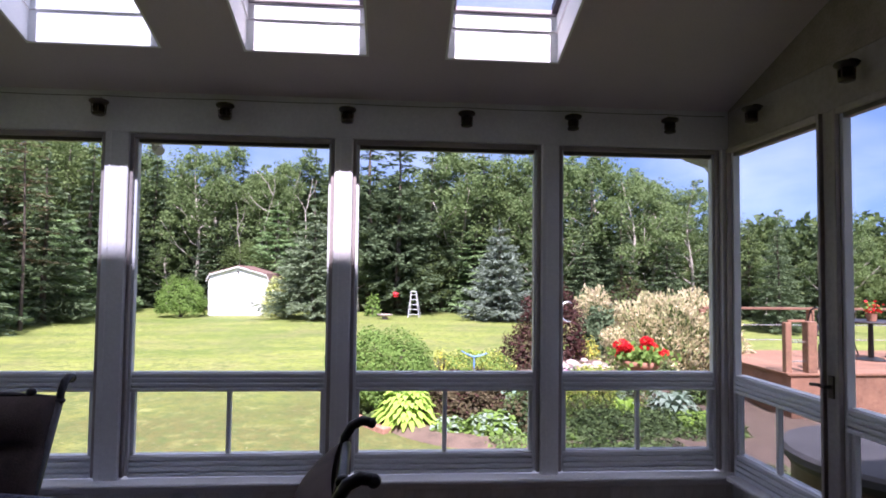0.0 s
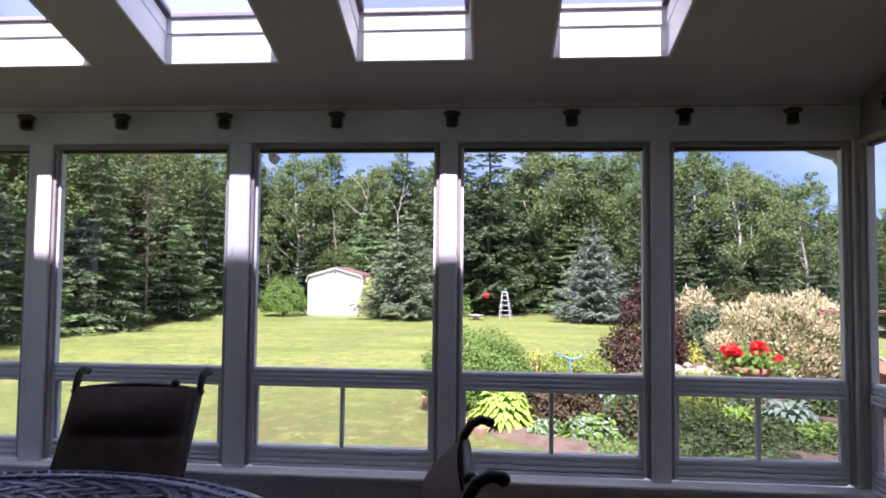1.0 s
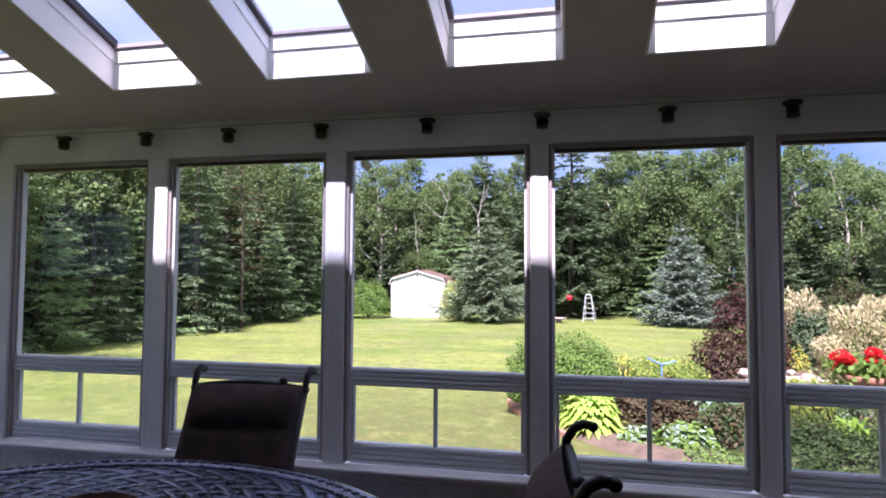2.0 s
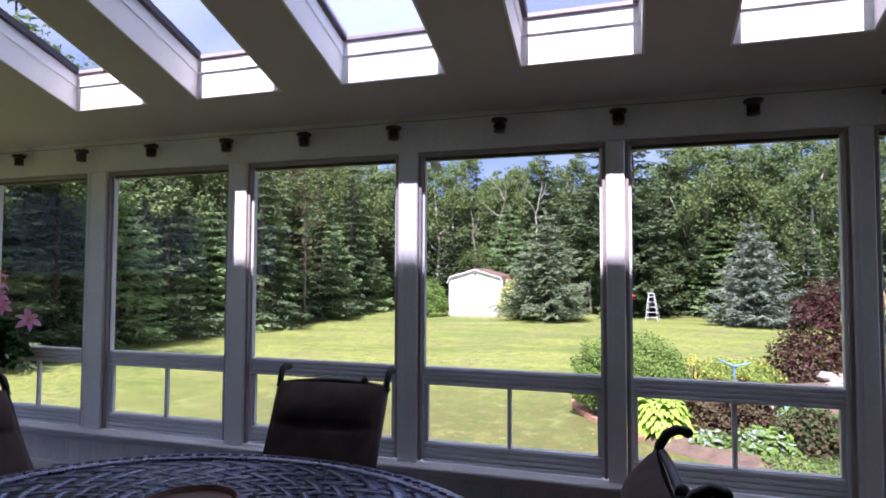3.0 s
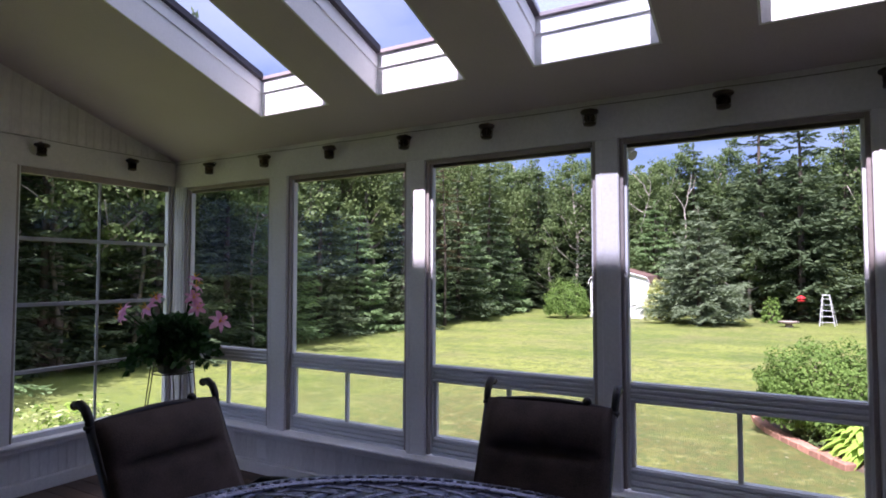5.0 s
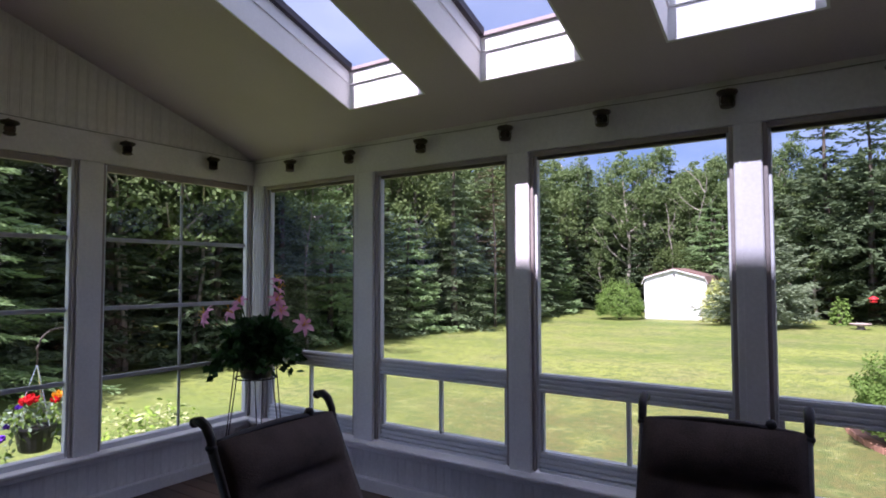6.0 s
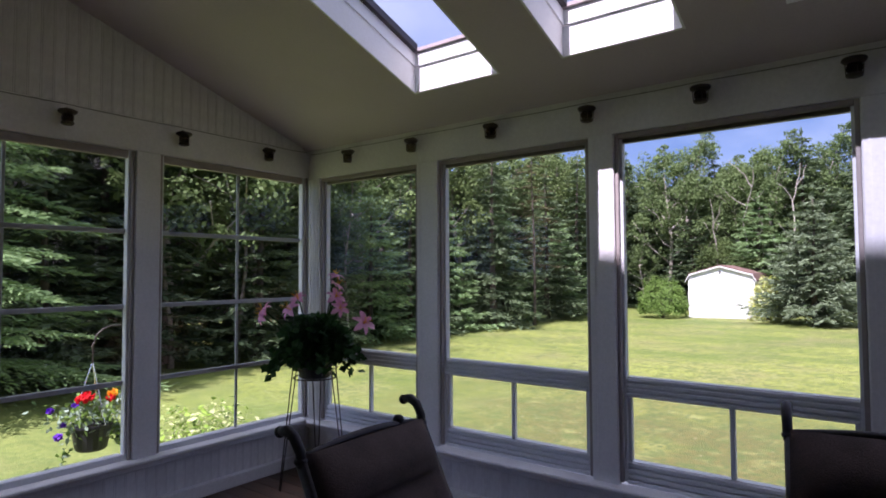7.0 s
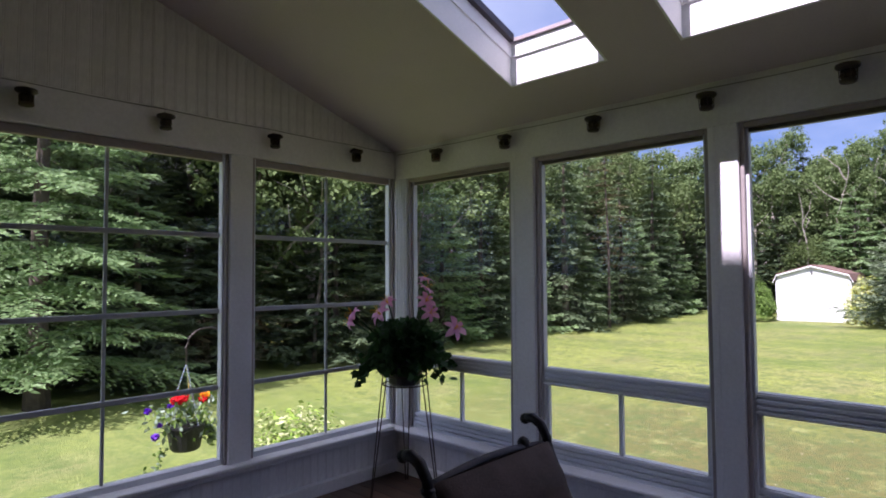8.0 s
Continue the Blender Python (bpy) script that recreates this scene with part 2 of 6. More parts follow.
DECKWOOD = material("red_brown_deck_wood", (0.23, 0.115, 0.07), 0.7, vary=0.3, size=3, grain=30, bump=0.3)
TUBCOVER = material("dark_grey_vinyl_cover", (0.085, 0.08, 0.08), 0.55, vary=0.2, size=3, grain=60)
GREYWOOD = material("grey_weathered_boards", (0.22, 0.21, 0.21), 0.8, vary=0.25, size=3, grain=30, bump=0.4)
BLACKPOT = material("black_plastic_pot", (0.022, 0.022, 0.025), 0.45, vary=0.25)
TERRACOTTA = material("terracotta", (0.36, 0.16, 0.10), 0.8, vary=0.2)
SOIL = material("dark_soil", (0.05, 0.035, 0.025), 0.95, vary=0.4, bump=0.8)
ALU = material("bare_aluminium", (0.72, 0.73, 0.74), 0.4, 0.35, vary=0.1)
BLUEPAINT = material("blue_painted_metal", (0.16, 0.30, 0.62), 0.4, vary=0.12)
REDPAINT = material("red_plastic", (0.62, 0.03, 0.035), 0.45, vary=0.12)
SILVER = material("silver_metal", (0.75, 0.75, 0.76), 0.25, 0.9, vary=0.1)

# ---- building helpers ----


def link_mesh(name, bm, mat, smooth=False):
    me = bpy.data.meshes.new(name)
    bm.to_mesh(me)
    bm.free()
    me.materials.append(mat)
    if smooth:
        me.polygons.foreach_set("use_smooth", [True] * len(me.polygons))
    return me


def part(name, bm, mat, parent, label="", smooth=False):
    """Links a bmesh as one mesh object under a thing or a part."""
    ob = new(name, link_mesh(name, bm, mat, smooth))
    ob.parent = parent
    return tagged(ob, label)


def thing(name, label, category, at=(0, 0, 0), group="", kind="", turn=0):
    ob = new(name)
    ob.empty_display_size = 0.1
    ob.matrix_basis = pose(*at, 0, 0, turn)
    return tagged(ob, label, category, group, kind)


def solo(name, bm, mat, label, category, at=(0, 0, 0), group="", kind="", smooth=False, turn=0):
    ob = new(name, link_mesh(name, bm, mat, smooth))
    ob.matrix_basis = pose(*at, 0, 0, turn)
    return tagged(ob, label, category, group, kind)


def box(bm, x0, x1, y0, y1, z0, z1, bevel=0.0):
    made = bmesh.ops.create_cube(bm, size=1.0)["verts"]
    for v in made:
        v.co = Vector(((x0 + x1) / 2 + v.co.x * (x1 - x0), (y0 + y1) / 2 + v.co.y * (y1 - y0), (z0 + z1) / 2 + v.co.z * (z1 - z0)))
    if bevel:
        edges = {e for v in made for e in v.link_edges}
        bmesh.ops.bevel(bm, geom=list(edges), offset=bevel, segments=1, affect="EDGES")
    return made


def one_box(*a, bevel=0.0):
    bm = bmesh.new()
    box(bm, *a, bevel=bevel)
    return bm


def tube(bm, pts, radius, sides=8, caps=True):
    """A round bar along pts; radius is a number or one number a point."""
    pts = [Vector(p) for p in pts]
    rs = [radius] * len(pts) if isinstance(radius, (int, float)) else list(radius)
    rings, ref = [], None
    for i, p in enumerate(pts):
        d = (pts[min(i + 1, len(pts) - 1)] - pts[max(i - 1, 0)]).normalized()
        if ref is None:
            ref = d.orthogonal().normalized()
        ref = (ref - d * ref.dot(d)).normalized()
        b = d.cross(ref)
        rings.append([bm.verts.new(p + (ref * math.cos(a) + b * math.sin(a)) * rs[i]) for a in (2 * math.pi * k / sides for k in range(sides))])
    for a, b in zip(rings, rings[1:]):
        for k in range(sides):
            bm.faces.new((a[k], a[(k + 1) % sides], b[(k + 1) % sides], b[k]))
    if caps:
        bm.faces.new(rings[0][::-1])
        bm.faces.new(rings[-1])
    return bm


def lathe(bm, profile, sides=20, at=(0, 0, 0)):
    """Turns a profile of (radius, height) round the upright axis."""
    rings = []
    for r, z in profile:
        rings.append([bm.verts.new((at[0] + max(r, 1e-4) * math.cos(2 * math.pi * k / sides), at[1] + max(r, 1e-4) * math.sin(2 * math.pi * k / sides), at[2] + z)) for k in range(sides)])
    for a, b in zip(rings, rings[1:]):
        for k in range(sides):
            bm.faces.new((a[k], a[(k + 1) % sides], b[(k + 1) % sides], b[k]))
    bm.faces.new(rings[0][::-1])
    bm.faces.new(rings[-1])
    return bm


def quad_mesh(name, verts, mats, slots=None, per=4):
    """A mesh from an array of n x per x 3 corner points, a face each."""
    n = len(verts)
    me = bpy.data.meshes.new(name)
    me.vertices.add(n * per)
    me.vertices.foreach_set("co", np.asarray(verts, dtype=np.float32).ravel())
    me.loops.add(n * per)
    me.loops.foreach_set("vertex_index", np.arange(n * per, dtype=np.int32))
    me.polygons.add(n)
    me.polygons.foreach_set("loop_start", np.arange(0, n * per, per, dtype=np.int32))
    me.polygons.foreach_set("loop_total", np.full(n, per, dtype=np.int32))
    for m in mats:
        me.materials.append(m)
    if slots is not None:
        me.polygons.foreach_set("material_index", np.asarray(slots, dtype=np.int32))
    me.update()
    return me


def unit(v):
    return v / np.maximum(np.linalg.norm(v, axis=-1, keepdims=True), 1e-9)


def leaves(rng, centre, along, length, width, fold=0.25, level=0.0):
    """Diamond leaves: centre and along are n x 3; length and width n. Returns n x 4 x 3."""
    n = len(centre)
    along = unit(along)
    side = unit(np.cross(along, rng.normal(size=(n, 3)) + np.array([0.0, 0.0, level])))
    up = np.cross(side, along)
    le, wi = np.asarray(length)[:, None], np.asarray(width)[:, None]
    a = centre - along * le * 0.5
    c = centre + along * le * 0.5
    mid = centre + up * le * fold * 0.3
    return np.stack([a, mid + side * wi * 0.5, c, mid - side * wi * 0.5], axis=1)

# ---- the sunroom ----
XW, XE, YN, YS = -3.72, 3.36, 3.94, -0.4      # inner faces of the walls
SLOPE, EAVE = 0.335, 2.432                       # ceiling: rise per metre, height at the window wall
HEAD, MID_T, MID_B, LOW_B, SILL = 2.157, 0.905, 0.80, 0.462, 0.355


def ceiling_z(y):
    return EAVE + SLOPE * (YN - y)


def sloped_box(bm, x0, x1, y0, y1, lift0, lift1):
    v = [bm.verts.new((x, y, ceiling_z(y) + l)) for l in (lift0, lift1) for x, y in ((x0, y0), (x1, y0), (x1, y1), (x0, y1))]
    for f in ((3, 2, 1, 0), (4, 5, 6, 7), (0, 1, 5, 4), (1, 2, 6, 5), (2, 3, 7, 6), (3, 0, 4, 7)):
        bm.faces.new([v[i] for i in f])


WELLS = [(-2.342, -1.735), (-1.368, -0.762), (-0.37, 0.265), (0.66, 1.278), (1.662, 2.255)]
WELL_Y0, WELL_Y1 = 2.30, 3.595

bm = bmesh.new()
sloped_box(bm, XW - 0.3, XE + 0.3, WELL_Y1, YN + 0.35, 0, 0.2)
sloped_box(bm, XW - 0.3, XE + 0.3, YS, WELL_Y0, 0, 0.2)
edges_x = [XW - 0.3] + [e for w in WELLS for e in w] + [XE + 0.3]
for a, b in zip(edges_x[::2], edges_x[1::2]):
    sloped_box(bm, a, b, WELL_Y0, WELL_Y1, 0, 0.2)
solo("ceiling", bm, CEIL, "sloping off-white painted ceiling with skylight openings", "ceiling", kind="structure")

for w0, w1 in WELLS:
    sk = thing("skylight", "long white skylight well with grey-framed clear glass", "skylight", group="skylights in the sloping ceiling", kind="structure")
    bm = bmesh.new()
    t = 0.012
    for x0, x1 in ((w0, w0 + t), (w1 - t, w1)):
        sloped_box(bm, x0, x1, WELL_Y0 + t, WELL_Y1 - t, 0.001, 0.155)
    sloped_box(bm, w0, w1, WELL_Y1 - t, WELL_Y1, 0.001, 0.155)
    sloped_box(bm, w0, w1, WELL_Y0, WELL_Y0 + t, 0.001, 0.155)
    part("well_lining", bm, WELL, sk)
    bm = bmesh.new()
    f = 0.022
    for x0, x1 in ((w0 + t, w0 + f), (w1 - f, w1 - t)):
        sloped_box(bm, x0, x1, WELL_Y0 + f, WELL_Y1 - f, 0.156, 0.232)
    sloped_box(bm, w0 + t, w1 - t, WELL_Y1 - f, WELL_Y1 - t, 0.156, 0.232)
    sloped_box(bm, w0 + t, w1 - t, WELL_Y0 + t, WELL_Y0 + f, 0.156, 0.232)
    part("white_curb", bm, WELL, sk)
    bm = bmesh.new()
    g = 0.05
    for x0, x1 in ((w0 + t, w0 + g), (w1 - g, w1 - t)):
        sloped_box(bm, x0, x1, WELL_Y0 + g, WELL_Y1 - 0.0351, 0.236, 0.277)
    sloped_box(bm, w0 + t, w1 - t, WELL_Y0 + t, WELL_Y0 + g, 0.236, 0.277)
    part("sash", bm, BRONZE, sk, "dark grey metal sash")
    # lower bar of the sash, painted paler than the sides as if sunlit
    bm = bmesh.new()
    sloped_box(bm, w0 + t, w1 - t, WELL_Y1 - 0.035, WELL_Y1 - t, 0.236, 0.256)
    part("gasket", bm, SASH_SUNLIT, sk, "rose-grey lower sash bar, toned as sunlit")
    bm = bmesh.new()
    sloped_box(bm, w0 + g - 0.005, w1 - g + 0.005, WELL_Y0 + g - 0.005, WELL_Y1 - 0.03, 0.252, 0.258)
    clouded = w0 == WELLS[2][0]
    pane = part("pane", bm, HAZYGLASS if clouded else SKYGLASS, sk, "slightly milky glass" if clouded else "")
    pane.visible_shadow = clouded

# roof covering above the ceiling
bm = bmesh.new()
sloped_box(bm, XW - 0.32, XE + 0.32, WELL_Y1, YN + 0.37, 0.201, 0.235)
sloped_box(bm, XW - 0.32, XE + 0.32, YS, WELL_Y0, 0.201, 0.235)
for a, b in zip(edges_x[::2], edges_x[1::2]):
    sloped_box(bm, a, b, WELL_Y0, WELL_Y1, 0.201, 0.235)
solo("roof", bm, ROOFING, "low-sloped dark shingle roof with skylight openings", "roof", kind="structure")

# floor of dark planks on a slab
bm = one_box(XW - 0.2, XE + 0.2, YS - 0.2, YN + 0.16, -0.25, -0.012)
floor = solo("floor", bm, FLOORWOOD, "dark brown wooden plank floor", "floor", kind="structure")
bm = bmesh.new()
box(bm, 0, 2.38, 0, 0.118, 0, 0.012, bevel=0.0015)
plank_mesh = link_mesh("plank", bm, FLOORWOOD)
rows = int((YN - YS) / 0.12) + 1
for r in range(rows):
    for c in range(3):
        ob = new("plank", plank_mesh)
        ob.parent = floor
        ob.matrix_basis = pose(XW + c * 2.385 - (0.0 if r % 2 else 0.01), YS + r * 0.12, -0.012)

# bays of the window wall: clear glass from x0 to x1
BAYS = [(-3.55, -2.645), (-2.395, -1.415), (-1.202, -0.183), (0.012, 1.045), (1.215, 2.215), (2.387, 3.278)]
north = thing("wall_north", "white painted window wall with posts, beam and beadboard", "wall", kind="structure")
part("sill_wall", one_box(XW - 0.18, XE + 0.18, YN + 0.03, YN + 0.16, -0.25, SILL - 0.03), PAINT, north)
part("beam", one_box(XW - 0.18, XE + 0.18, YN, YN + 0.16, HEAD + 0.05, EAVE + 0.005, bevel=0.004), PAINT, north)
gaps = [(XW - 0.068, BAYS[0][0] - 0.035)] + [(a[1] + 0.035, b[0] - 0.035) for a, b in zip(BAYS, BAYS[1:])] + [(BAYS[-1][1] + 0.035, XE + 0.045)]
for g0, g1 in gaps:
    part("post", one_box(g0, g1, YN - 0.012, YN + 0.073, SILL - 0.02, HEAD + 0.05, bevel=0.006), PAINT, north)
    if -3.6 < g0 < 3.2:
        part("post_bead", one_box(g0 + 0.028, g0 + 0.034, YN - 0.016, YN - 0.010, SILL, HEAD + 0.05), PAINT, north)
for k in range(4):
    part("corner_flute", one_box(XW + 0.022 + k * 0.026, XW + 0.04 + k * 0.026, YN - 0.022, YN - 0.0125, SILL, HEAD + 0.05, bevel=0.004), PAINT, north)
bm = bmesh.new()
box(bm, XW, XE, YN - 0.075, YN + 0.02, SILL - 0.035, SILL - 0.012, bevel=0.006)
box(bm, XW, XE, YN - 0.03, YN + 0.02, SILL - 0.075, SILL - 0.036, bevel=0.005)
part("sill", bm, PAINT, north)
bm = bmesh.new()
box(bm, XW, XE, YN - 0.014, YN + 0.028, 0.0, 0.085, bevel=0.004)
part("baseboard", bm, PAINT, north)


def bead_board(width, h):
    bm = bmesh.new()
    box(bm, 0.0, width - 0.0095, 0.0, 0.007, 0, h, bevel=0.0022)
    box(bm, width - 0.0095, width, 0.0, 0.007, 0, h, bevel=0.0022)
    return bm


BOARD = 0.062
board_mesh = link_mesh("board", bead_board(BOARD, SILL - 0.075 - 0.085), BEAD)
for i in range(int((XE - XW) / BOARD)):
    ob = new("board", board_mesh)
    ob.parent = north
    ob.matrix_basis = pose(XW + i * BOARD, YN + 0.0265, 0.085)
bm = one_box(-0.05, 0.05, -0.007, 0.0, -0.07, 0.07, bevel=0.003)
plate = part("cover_plate", bm, PAINT, thing("wall_outlet", "white plastic outlet plate on the beadboard", "outlet", (-2.69, YN + 0.0265, 0.175)))
bm = bmesh.new()
for z in (-0.02, 0.02):
    box(bm, -0.014, 0.014, -0.009, -0.0062, z - 0.013, z + 0.013, bevel=0.002)
part("socket", bm, PAINT, plate)
bm = one_box(-0.05, 0.05, -0.006, 0.0, -0.012, 0.012, bevel=0.003)
part("cover_plate", bm, PAINT, thing("wall_plate", "small flat white plate on the beadboard", "outlet", (2.28, YN + 0.0265, 0.24)))
bm = one_box(-0.05, 0.05, -0.006, 0.0, -0.012, 0.012, bevel=0.003)
part("cover_plate", bm, PAINT, thing("wall_plate", "small flat white plate on the beadboard", "outlet", (0.34, YN + 0.0265, 0.24)))


def ribbed_rail(x0, x1, y, z0, z1, ribs=4):
    """A vinyl rail of stepped horizontal ribs."""
    bm = bmesh.new()
    h = (z1 - z0) / ribs
    box(bm, x0, x1, y + 0.012, y + 0.06, z0, z1)
    for i in range(ribs):
        box(bm, x0, x1, y - 0.006 * (ribs - 1 - i) * 0.6, y + 0.02, z0 + i * h + 0.003, z0 + (i + 1) * h - 0.005, bevel=0.003)
    return bm


def sash_window(name, width, at, turn=0, screened=False):
    """A tall fixed pane over a low two-light sash, in a stepped vinyl casing. Glass from 0 to width; room side towards -y."""
    w = thing(name, "white vinyl window, tall pane above low two-light sash", "window", at, "windows of the sunroom", "structure", turn)
    bm = bmesh.new()
    for x0, x1 in ((-0.034, 0.0), (width, width + 0.034)):
        box(bm, x0, x1, 0.03, 0.072, SILL, HEAD + 0.048, bevel=0.003)
    part("window_frame", bm, VINYL, w)
    part("head_track", one_box(0.0005, width - 0.0005, 0.03, 0.066, HEAD, HEAD + 0.048, bevel=0.003), TRACK, w, "dark taupe head track")
    bm = bmesh.new()
    for x0, x1 in ((-0.033, -0.014), (width + 0.014, width + 0.033)):
        box(bm, x0, x1, 0.004, 0.03, SILL, HEAD + 0.047, bevel=0.003)
    box(bm, -0.013, width + 0.013, 0.004, 0.03, HEAD + 0.02, HEAD + 0.047, bevel=0.003)
    part("casing_bead", bm, TAUPE, w)
    part("transom_rail", ribbed_rail(0.001, width - 0.001, 0.033, MID_B, MID_T), VINYL, w)
    part("bottom_rail", ribbed_rail(0.001, width - 0.001, 0.033, SILL - 0.01, LOW_B), VINYL, w)
    bm = bmesh.new()
    for x0, x1 in ((0.001, 0.022), (width - 0.022, width - 0.001)):
        box(bm, x0, x1, 0.043, 0.073, LOW_B + 0.001, MID_B - 0.001, bevel=0.003)
    part("sash_stile", bm, VINYL, w)
    part("muntin", one_box(width / 2 - 0.012, width / 2 + 0.012, 0.044, 0.072, LOW_B + 0.001, MID_B - 0.001, bevel=0.003), VINYL, w)
    for z0, z1 in ((MID_T, HEAD), (LOW_B, MID_B)):
        pane = part("pane", one_box(0.0, width, 0.06, 0.064, z0 - 0.004, z1 + 0.004), GLASS, w)
        pane.visible_shadow = False
    if screened:
        net = part("insect_screen", one_box(0.002, width - 0.002, 0.0655, 0.0665, LOW_B - 0.003, MID_B + 0.003), SCREEN, w, "fine dark insect screen")
        net.visible_shadow = False
    return w


for i, (x0, x1) in enumerate(BAYS):
    sash_window("window_%d" % (i + 1), x1 - x0, (x0, YN, 0), 0, i == 5)

# west gable wall with gridded windows
west = thing("wall_west", "white gable wall with beadboard and gridded windows", "wall", kind="structure")
W_HEAD, W_SILL = 2.17, 0.39
W_BAYS = [(-0.2, 1.02), (1.30, 2.555), (2.775, 3.89)]
part("sill_wall", one_box(XW - 0.16, XW - 0.03, YS - 0.2, YN + 0.028, -0.25, W_SILL - 0.065), PAINT, west)
part("frieze", one_box(XW - 0.16, XW, YS - 0.2, YN - 0.001, W_HEAD + 0.05, 2.425, bevel=0.004), PAINT, west)
wg = [(YS - 0.2, W_BAYS[0][0] - 0.035)] + [(a[1] + 0.035, b[0] - 0.035) for a, b in zip(W_BAYS, W_BAYS[1:])] + [(W_BAYS[-1][1] + 0.035, YN - 0.013)]
for g0, g1 in wg[:-1]:
    part("post", one_box(XW - 0.068, XW + 0.012, g0, g1, W_SILL - 0.06, W_HEAD + 0.05, bevel=0.006), PAINT, west)
bm = bmesh.new()
box(bm, XW - 0.02, XW + 0.07, YS, YN - 0.075, W_SILL - 0.06, W_SILL - 0.035, bevel=0.006)
box(bm, XW - 0.02, XW + 0.03, YS, YN - 0.03, W_SILL - 0.10, W_SILL - 0.061, bevel=0.005)
part("sill", bm, PAINT, west)
part("baseboard", one_box(XW - 0.028, XW + 0.014, YS, YN - 0.015, 0, 0.085, bevel=0.004), PAINT, west)
part("gable_backing", one_box(XW - 0.16, XW - 0.03, YS - 0.2, YN, 2.425, 2.45), PAINT, west)
bm = bmesh.new()
v = [bm.verts.new((x, y, z)) for x in (XW - 0.15, XW - 0.012) for y, z in ((YS - 0.2, 2.45), (YN, 2.45), (YN, ceiling_z(YN) + 0.1), (YS - 0.2, ceiling_z(YS) + 0.1))]
for f in ((0, 1, 2, 3), (7, 6, 5, 4), (0, 4, 5, 1), (1, 5, 6, 2), (2, 6, 7, 3), (3, 7, 4, 0)):
    bm.faces.new([v[i] for i in f])
part("gable_panel", bm, PAINT, west)
wboard = link_mesh("board", bead_board(BOARD, W_SILL - 0.10 - 0.085), BEAD)
for i in range(int((YN - YS) / BOARD)):
    ob = new("board", wboard)
    ob.parent = west
    ob.matrix_basis = pose(XW - 0.0265, YS + i * BOARD, 0.085, 0, 0, 90)
    top = ceiling_z(YS + (i + 0.5) * BOARD) - 2.426
    if top > 0.02:
        ob = part("board", bead_board(BOARD, top), BEAD, west)
        ob.matrix_basis = pose(XW - 0.0085, YS + i * BOARD, 2.426, 0, 0, 90)


def grid_window(name, width, at, turn):
    """A window of two by four lights. Room side towards -y."""
    w = thing(name, "white gridded window of two by four lights", "window", at, "windows of the sunroom", "structure", turn)
    bm = bmesh.new()
    for x0, x1 in ((-0.034, 0.0), (width, width + 0.034)):
        box(bm, x0, x1, 0.02, 0.066, W_SILL - 0.035, W_HEAD + 0.048, bevel=0.003)
    box(bm, 0.0, width, 0.02, 0.09, W_SILL - 0.035, W_SILL, bevel=0.003)
    part("window_frame", bm, VINYL, w)
    part("head_track", one_box(0.0005, width - 0.0005, 0.02, 0.055, W_HEAD, W_HEAD + 0.048, bevel=0.003), TAUPE, w, "taupe head track")
    bm = bmesh.new()
    for x0, x1 in ((-0.033, -0.016), (width + 0.016, width + 0.033)):
        box(bm, x0, x1, 0.0, 0.02, W_SILL - 0.034, W_HEAD + 0.047, bevel=0.003)
    part("casing_bead", bm, TAUPE, w)
    part("muntin", one_box(width / 2 - 0.009, width / 2 + 0.009, 0.046, 0.062, W_SILL + 0.001, W_HEAD - 0.001, bevel=0.003), GRILLE, w)
    for z in (0.812, 1.269, 1.725):
        part("muntin", one_box(0.001, width - 0.001, 0.042, 0.066, z - 0.014, z + 0.014, bevel=0.003), GRILLE, w)
    pane = part("pane", one_box(0.0, width, 0.053, 0.056, W_SILL - 0.004, W_HEAD + 0.004), GLASS, w)
    pane.visible_shadow = False
    return w


for i, (y0, y1) in enumerate(W_BAYS):
    grid_window("window_%d" % (i + 7), y1 - y0, (XW, y0, 0), 90)

# east wall: two narrow sash windows; the end's dimness is put into dark colours
east = thing("wall_east", "white end wall with two narrow windows", "wall", kind="structure")
E_WIN, E_DOOR = (3.185, 3.885), (2.55, 3.04)
part("beam", one_box(XE, XE + 0.16, YS - 0.2, YN - 0.001, HEAD + 0.05, 2.425, bevel=0.004), EAST_DIM, east)
part("sill_wall", one_box(XE + 0.03, XE + 0.16, E_DOOR[1] + 0.04, YN + 0.028, -0.25, SILL - 0.03), PAINT, east)
part("sill", one_box(XE - 0.07, XE + 0.02, E_DOOR[1] + 0.06, YN - 0.076, SILL - 0.035, SILL - 0.012, bevel=0.006), PAINT, east)
part("post", one_box(XE - 0.012, XE + 0.045, E_WIN[1] + 0.035, YN - 0.013, SILL - 0.02, HEAD + 0.05, bevel=0.006), PAINT, east)
part("post", one_box(XE - 0.012, XE + 0.045, E_DOOR[1] + 0.04, E_WIN[0] - 0.035, SILL - 0.02, HEAD + 0.05, bevel=0.006), EAST_DIM, east)
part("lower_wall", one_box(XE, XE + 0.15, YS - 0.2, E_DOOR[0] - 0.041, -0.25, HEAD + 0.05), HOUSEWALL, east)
part("baseboard", one_box(XE - 0.014, XE + 0.028, E_DOOR[1] + 0.06, YN - 0.015, 0, 0.085, bevel=0.004), PAINT, east)
bm = bmesh.new()
v = [bm.verts.new((x, y, z)) for x in (XE + 0.001, XE + 0.15) for y, z in ((YS - 0.2, 2.426), (YN, 2.426), (YN, ceiling_z(YN) + 0.1), (YS - 0.2, ceiling_z(YS) + 0.1))]
